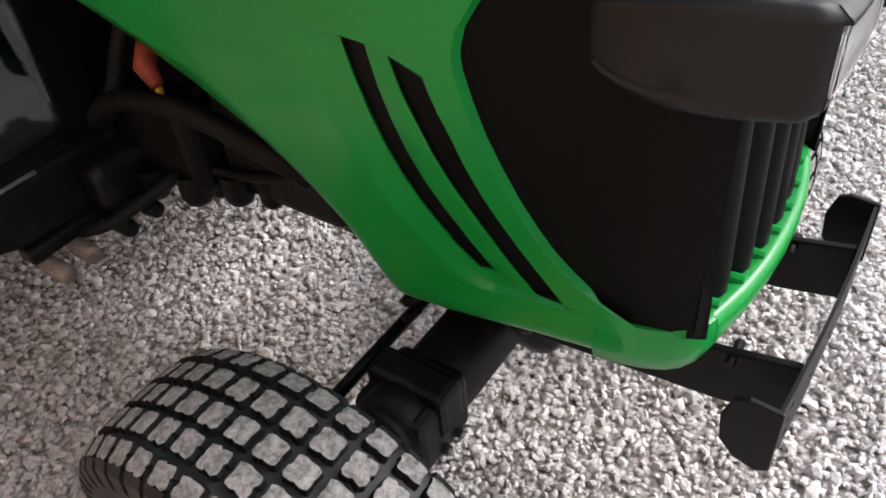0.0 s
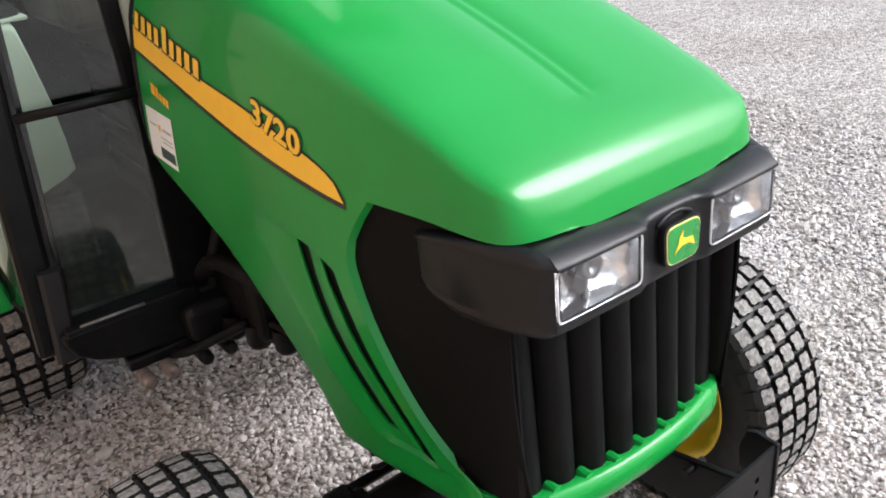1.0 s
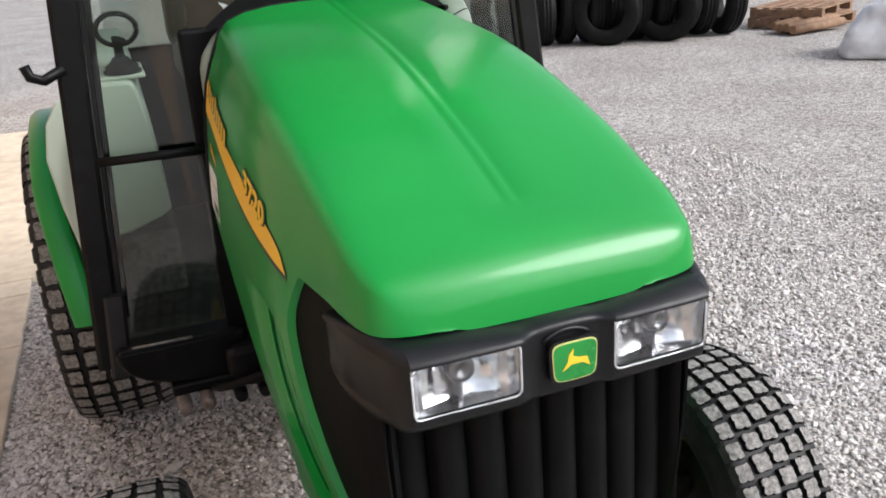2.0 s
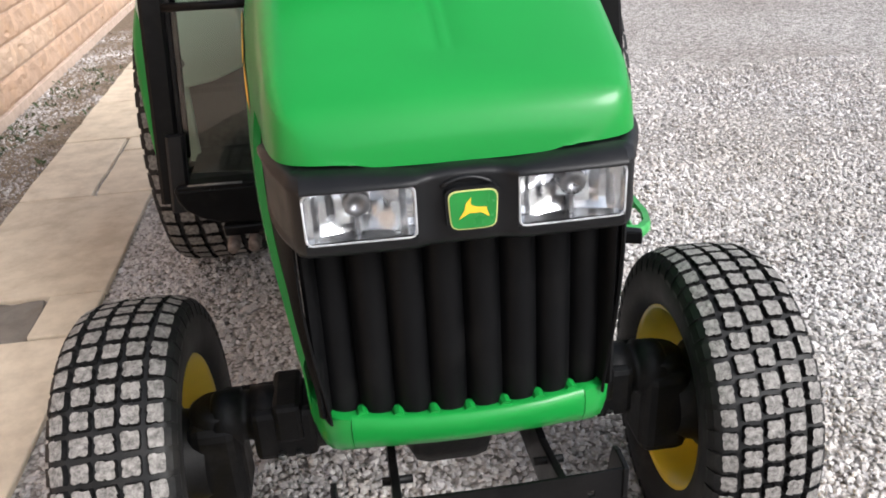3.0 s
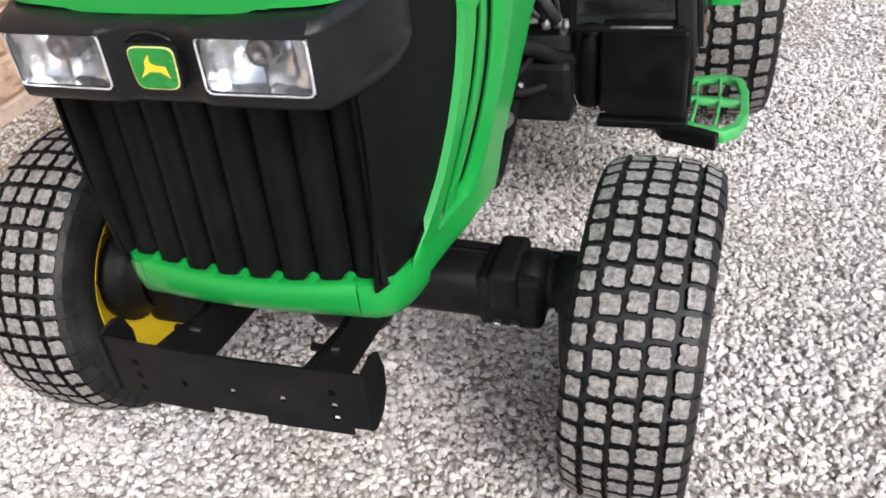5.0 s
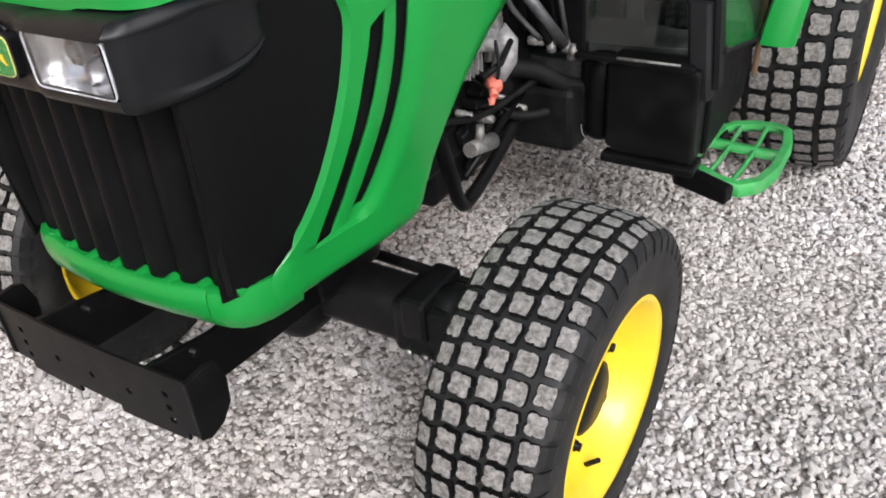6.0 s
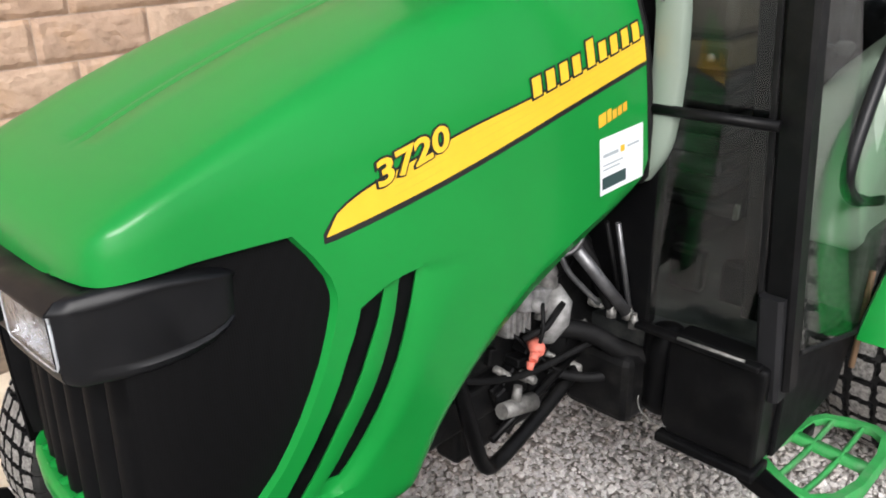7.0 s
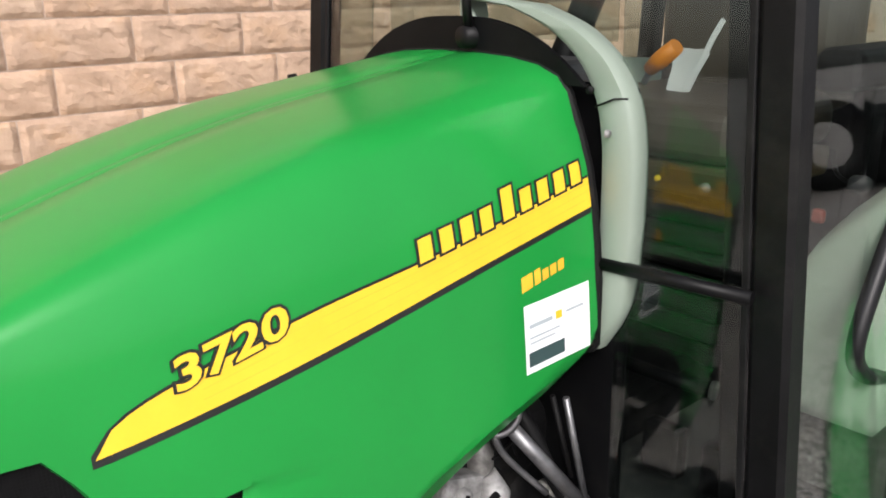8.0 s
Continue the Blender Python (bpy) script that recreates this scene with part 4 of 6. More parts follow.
def tread(tyre, r, w, columns, count, single, s):
    """Rows of blocks round a tyre: single blocks as parts, or one joined tread."""
    pitch = 2 * math.pi * r / count
    step = w * 0.985 / (columns + 2)
    a, b = step * 0.40, pitch * 0.38
    shapes = [lug_geometry(a, b, 0.0, k) for k in range(5)]
    meshes = []
    for verts, faces in shapes if single else ():
        mesh = bpy.data.meshes.new("tread_block")
        mesh.from_pydata(verts, [], faces)
        mesh.materials.append(TREAD)
        mesh.materials.append(RUBBER)
        mesh.polygons.foreach_set("material_index", [0] * 20 + [1] * 20)
        meshes.append(mesh)
    rnd = random.Random(int(r * 1000) + (3 if s > 0 else 8))
    allv, allf = [], []
    sidev, sidef = [], []
    for j in range(columns + 2):
        u = (j - (columns + 1) / 2) * step
        edge = j in (0, columns + 1)
        rr = r - 0.0006 * 1 - 0.010 * (abs(u) / (w / 2)) ** 2.4 - (0.003 if edge else 0)
        lean = math.atan2(0.024 * (abs(u) / (w / 2)) ** 1.4, w / 2) * (2.4 if edge else 1.4) * (1 if u > 0 else -1)
        for k in range(count):
            ang = 2 * math.pi * (k - (0.22 * j if s > 0 else 0.0)) / count
            m = Matrix.Rotation(ang, 4, "X") @ Matrix.Translation((u * (0.985 if edge else 1), 0, rr)) @ Matrix.Rotation(lean, 4, "Y")
            m = m @ Matrix.Rotation(rnd.uniform(-0.05, 0.05), 4, "Z") @ Matrix.Diagonal((rnd.uniform(0.95, 1.03) * (0.86 if edge else 1.0), rnd.uniform(0.95, 1.03), 1.0, 1.0))
            which = rnd.randrange(5)
            if single:
                ob = new("tread_block", meshes[which])
                ob.parent = tyre
                ob.matrix_basis = m
            else:
                verts, faces = shapes[which]
                n0 = len(allv)
                allv += [tuple(m @ Vector(v)) for v in verts]
                allf += [tuple(i + n0 for i in f) for f in faces]
            if edge:
                # the block runs on down the shoulder
                q = 1 if u > 0 else -1
                h = w / 2
                m = Matrix.Rotation(ang, 4, "X")
                ring = []
                for x, z, g in ((h * 0.90, r - 0.016, 0.95), (h * 0.985, r - 0.026, 0.9), (h * 1.022, r - 0.046, 0.8), (h * 1.01, r - 0.062, 0.6)):
                    ring.append([m @ Vector((q * x, e * b * g, z)) for e in (-1, 1)])
                n0 = len(sidev)
                sidev += [tuple(p) for pair in ring for p in pair]
                inner = [m @ Vector((q * h * 0.93, e * b * g, z)) for z, g in ((r - 0.03, 0.9), (r - 0.06, 0.6)) for e in (-1, 1)]
                sidev += [tuple(p) for p in inner]
                sidef += [tuple(n0 + i for i in f) for f in ((0, 1, 3, 2), (2, 3, 5, 4), (4, 5, 7, 6), (0, 2, 8), (2, 4, 10, 8), (4, 6, 10), (1, 9, 3), (3, 9, 11, 5), (5, 11, 7), (6, 7, 11, 10))]
    mesh = bpy.data.meshes.new("shoulder_tread")
    mesh.from_pydata(sidev, [], sidef)
    mesh.materials.append(SIDEWALL)
    tagged(new("shoulder_tread", mesh), "black shoulder ends of the tread blocks", kind="stuff").parent = tyre
    if not single:
        mesh = bpy.data.meshes.new("tread")
        mesh.from_pydata(allv, [], allf)
        mesh.materials.append(TREAD)
        mesh.materials.append(RUBBER)
        mesh.polygons.foreach_set("material_index", ([0] * 20 + [1] * 20) * (len(allf) // 40))
        tagged(new("tread", mesh), "dusty turf tread blocks", kind="stuff").parent = tyre


FRONT = dict(x=0.598, y=0.445, r=0.337, w=0.220, bead=0.198, lip=1.15, tilt=0.007)
REAR = dict(x=0.668, y=2.20, r=0.525, w=0.33, bead=0.258, shift=0.026)


def wheel(s, d, camber, columns, count, single, kind, steer=0.0):
    """Tyre with its tread, yellow rim with dish, bolts and hub."""
    bm = lathe([(s * a, c) for a, c in tyre_profile(d["r"], d["w"], d["bead"], d.get("lip", 1.0))], 80)
    bmesh.ops.recalc_face_normals(bm, faces=bm.faces)
    tyre = part(kind + "_tyre", bm, SIDEWALL, tractor, "black turf tyre with dusty grey tread blocks")
    tyre.matrix_basis = pose(s * d["x"] - 0.008 + d.get("shift", 0.0), d["y"], d["r"] - 0.008 - s * d.get("tilt", 0.0), 0, s * camber, steer)
    tread(tyre, d["r"], d["w"], columns, count, single, s)
    b, h, g = d["bead"], d["w"] / 2, d.get("lip", 1.0)
    out = [(h * 0.80 * g, b + 0.012), (h * 0.86 * g, b + 0.006), (h * 0.80 * g, b - 0.004), (h * 0.5 * g, b - 0.022), (h * 0.2, b - 0.034), (h * 0.05, b - 0.040), (h * 0.10, b * 0.62), (h * 0.30, b * 0.50), (h * 0.36, 0.0)]
    inn = [(-h * 0.80, b + 0.012), (-h * 0.86, b + 0.006), (-h * 0.80, b - 0.004), (-h * 0.5, b - 0.022), (h * 0.0, b - 0.038), (h * 0.06, b * 0.62), (h * 0.25, b * 0.50), (h * 0.3, 0.0)]
    bm = lathe([(s * a, c) for a, c in out], 64)
    lathe([(s * a, c) for a, c in inn], 64, bm=bm)
    bmesh.ops.recalc_face_normals(bm, faces=bm.faces)
    rim = part(kind + "_rim", bm, YELLOW, tractor, "yellow painted steel wheel")
    rim.matrix_basis = tyre.matrix_basis.copy()
    for k in range(6):
        a = 2 * math.pi * (k + 0.3) / 6
        c = (s * h * 0.22, 0.56 * b * math.cos(a), 0.56 * b * math.sin(a))
        part("wheel_bolt", lathe([(0, 0.012), (s * 0.022, 0.012), (s * 0.024, 0.009), (s * 0.030, 0.009), (s * 0.030, 0.0)], 6, c), PAINT_BLACK, rim)
        a += 0.5
        c = (s * h * 0.09, 0.77 * b * math.cos(a), 0.77 * b * math.sin(a))
        part("rim_hole", lathe([(-0.004, 0.014), (s * 0.006, 0.014), (s * 0.007, 0.0)], 14, c), RUBBER, rim)
    part("hub", lathe([(s * h * 0.2, 0.075), (s * h * 0.55, 0.07), (s * h * 0.62, 0.055), (s * h * 0.64, 0.0)], 24), PAINT_BLACK, rim)
    part("valve", tube([(s * h * 0.5, 0, -(b - 0.02)), (s * h * 0.75, 0, -(b - 0.05))], 0.005), RUBBER, rim)


for s in (1, -1):
    wheel(s, FRONT, 1.5, 3, 47, True, "front", -2.0 if s > 0 else -0.8)
    wheel(s, REAR, 0.0, 3, 46, False, "rear")

AY, AZ = FRONT["y"], 0.40


def front_axle():
    body = bmesh.new()
    box(-0.30, 0.30, AY - 0.055, AY + 0.055, AZ - 0.06, AZ + 0.045, 0.025, body)
    box(-0.09, 0.09, AY - 0.11, AY + 0.12, AZ - 0.10, AZ + 0.08, 0.04, body)
    axle = part("front_axle", body, CAST, tractor, "black cast front axle", True)
    for s in (1, -1):
        def xx(a, b):
            return sorted((s * a, s * b))
        bm = box(*xx(0.27, 0.40), AY - 0.062, AY + 0.062, AZ - 0.065, AZ + 0.055, 0.014)
        box(*xx(0.295, 0.355), AY - 0.07, AY + 0.07, AZ - 0.02, AZ + 0.072, 0.012, bm)
        part("axle_flange", bm, CAST, tractor)
        bm = lathe([(s * 0.34, 0.052), (s * 0.36, 0.058), (s * 0.40, 0.060), (s * 0.402, 0.052), (s * 0.42, 0.052), (s * 0.422, 0.060), (s * 0.47, 0.058), (s * 0.48, 0.05), (s * 0.48, 0.0)], 28, (0, AY, AZ + 0.015))
        part("axle_end", bm, CAST, tractor)
        case = box(*xx(0.425, 0.535), AY - 0.066, AY + 0.066, AZ - 0.185, AZ + 0.03, 0.028, seg=3)
        lathe([(AZ + 0.055, 0.0), (AZ + 0.055, 0.040), (AZ + 0.045, 0.052), (AZ + 0.0, 0.054)], 24, (s * 0.475, AY, 0), "z", case)
        part("drop_case", case, CAST, tractor, "black drop gear case inside the wheel")
        bm = lathe([(s * 0.50, 0.085), (s * 0.53, 0.098), (s * 0.56, 0.104), (s * 0.566, 0.122), (s * 0.584, 0.122), (s * 0.60, 0.07), (s * 0.60, 0.0)], 28, (0, AY, 0.325))
        part("final_drive", bm, CAST, tractor)
        for dy in (-0.04, 0.04):
            part("axle_bolt", lathe([(0.0, 0.0), (0.0, 0.009), (-0.012, 0.009)], 6, (s * (0.31 + 0.45 * (dy + 0.04)), AY - 0.06, AZ - 0.05), "y"), STEEL, tractor)
        part("tie_rod", tube([(s * 0.05, AY + 0.12, AZ + 0.0), (s * 0.42, AY + 0.13, AZ - 0.02)], 0.012), PAINT_BLACK, tractor)
        part("steering_arm", box(*xx(0.40, 0.48), AY + 0.03, AY + 0.15, AZ - 0.04, AZ - 0.01, 0.008), CAST, tractor)
    part("axle_pivot", box(-0.15, 0.15, AY - 0.10, AY + 0.10, AZ + 0.02, AZ + 0.17, 0.02), PAINT_BLACK, tractor)
    part("drive_shaft_cover", tube([(0, AY + 0.1, AZ - 0.02), (0, 1.3, 0.46)], 0.03, 14), PAINT_BLACK, tractor)
    part("rear_axle", tube([(-0.6, REAR["y"], 0.52), (0.6, REAR["y"], 0.52)], 0.10, 20), CAST, tractor)
    part("gearbox", box(-0.17, 0.17, 1.12, 2.2, 0.46, 0.74, 0.04), CAST, tractor)


front_axle()


# ---- engine bay under the bonnet ----
def engine():
    bm = box(-0.15, 0.15, 0.52, 1.06, 0.50, 0.86, 0.03)
    box(-0.12, 0.12, 0.55, 1.0, 0.80, 1.16, 0.04, bm)
    part("engine_block", bm, CAST, tractor, "dark oily engine block")
    part("radiator", box(-0.21, 0.21, 0.30, 0.40, 0.60, 1.05, 0.01), BLACK, tractor)
    part("oil_pan", box(-0.11, 0.11, 0.55, 1.02, 0.44, 0.52, 0.03), CAST, tractor)
    part("flywheel_case", lathe([(1.0, 0.05), (1.0, 0.20), (1.10, 0.22), (1.12, 0.10)], 28, (0, 0, 0.62), "y"), CAST, tractor)
    part("bell_housing", box(-0.19, 0.19, 0.98, 1.32, 0.47, 0.84, 0.04, seg=3), CAST, tractor, "dark cast bell housing")
    # bent guard bar below the engine side
    loop = [(0.20, 0.68, 0.70), (0.215, 0.71, 0.555), (0.215, 0.745, 0.455), (0.21, 0.80, 0.432), (0.21, 0.95, 0.485), (0.20, 1.10, 0.54)]
    part("guard_bar", tube(loop, 0.016, 10, smooth_steps=5), PAINT_BLACK, tractor, "bent black guard bar")
    part("brace", tube([(0.215, 0.77, 0.50), (0.21, 1.06, 0.58)], 0.009, 8), PAINT_BLACK, tractor)

    def bolt(x, y, z, r, deep=0.02):
        part("bolt_head", lathe([(x - 0.02, r * 1.25), (x, r * 1.25), (x, r), (x + deep * 0.8, r), (x + deep, r * 0.7), (x + deep, 0.0)], 6, (0, y, z)), DULL, tractor)

    for x, y, z, r in ((0.20, 1.075, 0.642, 0.013), (0.20, 1.07, 0.535, 0.012), (0.205, 0.895, 0.585, 0.010), (0.20, 1.10, 0.462, 0.008), (0.24, 1.085, 0.70, 0.009), (0.19, 0.98, 0.60, 0.006), (0.19, 1.01, 0.49, 0.006), (0.19, 0.83, 0.62, 0.007)):
        bolt(x, y, z, r)
    for s in (1, -1):
        part("coolant_hose", tube([(s * 0.12, 1.0, 0.92), (s * 0.22, 1.03, 0.86), (s * 0.26, 1.06, 0.76), (s * 0.27, 1.09, 0.70)], 0.014, 10, smooth_steps=6), RUBBER, tractor)
        part("wire_loom", tube([(s * 0.17, 0.62, 0.70), (s * 0.20, 0.75, 0.64), (s * 0.21, 0.9, 0.60), (s * 0.25, 1.08, 0.62)], 0.008, 8, smooth_steps=6), RUBBER, tractor)
        part("wire_loom", tube([(s * 0.15, 0.70, 0.90), (s * 0.19, 0.86, 0.82), (s * 0.20, 0.98, 0.70), (s * 0.21, 1.08, 0.60)], 0.006, 8, smooth_steps=6), RUBBER, tractor)
    # timing cover and mounts break up the block's side
    bm = box(0.13, 0.175, 0.56, 0.98, 0.52, 0.60, 0.01)
    box(0.13, 0.185, 0.93, 1.0, 0.50, 0.80, 0.012, bm)
    box(0.13, 0.17, 0.70, 0.84, 0.62, 0.84, 0.014, bm)
    part("block_rib", bm, CAST, tractor)
    # alternator: a cast housing with a dark strap across it
    bm = box(0.13, 0.215, 0.865, 0.955, 0.735, 0.785, 0.008, None, Matrix.Translation((0, 0.91, 0.76)) @ Matrix.Rotation(-0.30, 4, "X") @ Matrix.Translation((0, -0.91, -0.76)))
    box(0.13, 0.185, 0.850, 0.93, 0.68, 0.745, 0.010, bm)
    tube([(0.205, 0.965, 0.765), (0.222, 0.972, 0.735), (0.222, 0.962, 0.700), (0.212, 0.945, 0.668), (0.19, 0.935, 0.655)], [0.020, 0.026, 0.028, 0.022, 0.012], 10, bm)
    for k in range(4):
        box(0.185, 0.192, 0.858 + 0.018 * k, 0.862 + 0.018 * k, 0.685, 0.74, 0.001, bm, seg=1)
    lathe([(0.20, 0.016), (0.228, 0.016), (0.232, 0.010), (0.232, 0.0)], 6, (0, 0.900, 0.757), "x", bm)
    part("alternator", bm, ALLOY, tractor, "dull aluminium housing")
    part("housing_strap", tube([(0.225, 0.85, 0.70), (0.243, 0.90, 0.715), (0.238, 0.96, 0.745)], 0.007, 8), RUBBER, tractor)
    part("lead", tube([(0.232, 0.90, 0.765), (0.25, 0.88, 0.72), (0.245, 0.875, 0.68)], 0.004, 6, smooth_steps=4), RUBBER, tractor)
    part("filter_bowl", lathe([(0.70, 0.0), (0.705, 0.020), (0.72, 0.024), (0.80, 0.024), (0.82, 0.016), (0.83, 0.0)], 14, (0.19, 0.965, 0), "z"), DULL, tractor)
    bm = tube([(0.222, 0.885, 0.680), (0.245, 0.873, 0.676), (0.254, 0.868, 0.672)], [0.014, 0.017, 0.010], 10)
    tube([(0.246, 0.862, 0.672), (0.252, 0.850, 0.664)], [0.011, 0.009], 8, bm)
    tube([(0.248, 0.848, 0.660), (0.250, 0.842, 0.646)], [0.009, 0.006], 8, bm)
    part("red_cap", bm, RED, tractor, "faded red rubber cap")
    bm = tube([(0.215, 0.80, 0.553), (0.215, 0.90, 0.530)], [0.017, 0.020], 12)
    tube([(0.215, 0.845, 0.552), (0.215, 0.85, 0.59)], [0.012, 0.009], 10, bm)
    part("starter", bm, DULL, tractor, "dull metal starter body")
    # hydraulic tubes running up under the bonnet, and the thick hose into the cab
    part("steel_stay", tube([(0.245, 0.985, 0.86), (0.30, 1.10, 0.695)], 0.013, 12), PIPE, tractor, "grey steel hydraulic tube")
    part("steel_stay", tube([(0.225, 0.965, 0.845), (0.235, 0.985, 0.80), (0.265, 1.05, 0.72)], 0.006, 8, smooth_steps=4), PIPE, tractor)
    part("steel_stay", tube([(0.285, 1.07, 0.90), (0.305, 1.105, 0.70)], 0.006, 8), PIPE, tractor)
    part("steel_stay", tube([(0.265, 1.06, 0.90), (0.280, 1.095, 0.74)], 0.005, 8), RUBBER, tractor)
    part("fuel_pipe", tube([(0.20, 0.93, 0.90), (0.235, 0.955, 0.855), (0.255, 0.985, 0.875), (0.25, 1.0, 0.92)], 0.006, 8, smooth_steps=6), PIPE, tractor)
    for q, (x, y, z, r) in enumerate(((0.302, 1.105, 0.690, 0.014), (0.312, 1.112, 0.668, 0.011), (0.322, 1.10, 0.682, 0.009), (0.275, 1.085, 0.692, 0.012))):
        part("pipe_union", lathe([(z - 0.012, 0.0), (z - 0.012, r), (z + 0.004, r), (z + 0.006, r * 0.75), (z + 0.016, r * 0.75)], 6, (x, y, 0), "z"), DULL, tractor)
    part("thick_hose", tube([(0.20, 0.99, 0.665), (0.25, 1.05, 0.645), (0.30, 1.10, 0.60), (0.34, 1.16, 0.57)], 0.021, 14, smooth_steps=4), RUBBER, tractor, "thick black hose")
    part("black_hose", tube([(0.19, 0.98, 0.56), (0.24, 1.04, 0.535), (0.30, 1.11, 0.54)], 0.011, 12, smooth_steps=4), RUBBER, tractor)
    part("mount_rail", box(0.10, 0.165, 0.72, 1.14, 0.435, 0.56, 0.012), CAST, tractor)
    rng = random.Random(12)
    for k in range(26):
        y, z = rng.uniform(0.80, 1.10), rng.uniform(0.47, 0.86)
        x = 0.172 + 0.02 * rng.random()
        w, h = rng.uniform(0.006, 0.03), rng.uniform(0.006, 0.025)
        turn = Matrix.Translation((x, y, z)) @ Matrix.Rotation(rng.uniform(-0.7, 0.7), 4, "X") @ Matrix.Translation((-x, -y, -z))
        part("bracket", box(x - 0.03, x + 0.012 * rng.random(), y - w, y + w, z - h, z + h, 0.003, turn=turn, seg=1), rng.choice((CAST, CAST, PAINT_BLACK, DULL)), tractor)
    for k in range(7):
        y, z = rng.uniform(0.78, 1.0), rng.uniform(0.60, 0.84)
        part("wire", tube([(0.17, y, z), (0.20 + 0.02 * rng.random(), y + rng.uniform(0.02, 0.06), z - rng.uniform(-0.03, 0.08)), (0.18, y + rng.uniform(0.06, 0.14), z - rng.uniform(0.0, 0.12))], 0.0035, 6, smooth_steps=5), RUBBER, tractor)
    part("clutter_plate", box(0.17, 0.34, 1.07, 1.18, 0.435, 0.60, 0.02), CAST, tractor)
    # the other side: pump block, thick hose, couplers
    bm = box(-0.25, -0.10, 0.93, 1.16, 0.55, 0.74, 0.025, seg=3)
    box(-0.195, -0.10, 0.66, 0.93, 0.545, 0.80, 0.025, bm, seg=3)
    part("pump_block", bm, CAST, tractor, "dark pump block")
    for x, y, r in ((-0.235, 0.97, 0.03), (-0.20, 0.90, 0.028), (-0.18, 0.84, 0.022), (-0.26, 1.05, 0.026)):
        part("drain_plug", lathe([(0.535, 0.0), (0.538, r * 0.8), (0.55, r), (0.60, r)], 14, (x, y, 0), "z"), CAST, tractor)
    part("thick_hose", tube([(-0.28, 1.15, 0.66), (-0.27, 1.06, 0.735), (-0.25, 0.90, 0.745), (-0.225, 0.79, 0.70), (-0.19, 0.72, 0.64)], 0.019, 12, smooth_steps=5), RUBBER, tractor, "thick black hose")
    part("red_fitting", tube([(-0.19, 1.025, 0.83), (-0.23, 1.005, 0.79), (-0.235, 0.98, 0.765)], [0.018, 0.019, 0.012], 10), OLD_RED, tractor)
    part("fitting_tip", tube([(-0.236, 0.978, 0.762), (-0.242, 0.965, 0.742)], [0.007, 0.004], 8), YELLOW, tractor)
    part("coiled_hose", tube([(-0.205 - 0.016 * math.cos(0.9 * k), 0.50 + 0.016 * math.sin(0.9 * k) + 0.002 * k, 0.565 - 0.006 * k) for k in range(22)], 0.006, 6), RUBBER, tractor)
    part("coupler_rail", box(-0.50, -0.24, 1.09, 1.13, 0.53, 0.56, 0.006), PAINT_BLACK, tractor)
    for x in (-0.475, -0.42, -0.34, -0.28):
        part("coupler", lathe([(1.04, 0.0), (1.04, 0.010), (1.042, 0.015), (1.06, 0.017), (1.10, 0.017)], 14, (x, 0, 0.515), "y"), RUSTY if x < -0.4 else CAST, tractor)
    for x in (-0.40, -0.33, -0.26):
        part("pipe", tube([(x, 1.10, 0.53), (x + 0.03, 1.03, 0.56), (-0.25, 0.98, 0.60)], 0.011, 8, smooth_steps=5), RUBBER, tractor)
    part("bracket_arm", box(-0.36, -0.24, 1.06, 1.14, 0.55, 0.64, 0.02, seg=3), CAST, tractor)


engine()


# ---- cab ----
def bar_between(name, a, b, w, d, material, parent, label=""):
    """A pillar with rounded edges between two points, w across x and d along y."""
    a, b = Vector(a), Vector(b)
    bm = bmesh.new()
    rows = []
    for p in (a, a.lerp(b, 0.5), b):
        ring = []
        for u, v in ((-1, -0.7), (-0.7, -1), (0.7, -1), (1, -0.7), (1, 0.7), (0.7, 1), (-0.7, 1), (-1, 0.7)):
            ring.append(bm.verts.new(p + Vector((u * w / 2, v * d / 2, 0))))
        rows.append(ring)
    for r, q in zip(rows, rows[1:]):
        for k in range(8):
            bm.faces.new((r[k], r[(k + 1) % 8], q[(k + 1) % 8], q[k]))
    bm.faces.new(rows[0][::-1])
    bm.faces.new(rows[-1])
    return part(name, bm, material, parent, label)


def pane(name, corners, label="tinted cab glass"):
    bm = bmesh.new()
    bm.faces.new([bm.verts.new(c) for c in corners])
    ob = thicken(part(name, bm, GLASS, tractor, label), 0.004, 0.0)
    ob.visible_shadow = False
    return ob


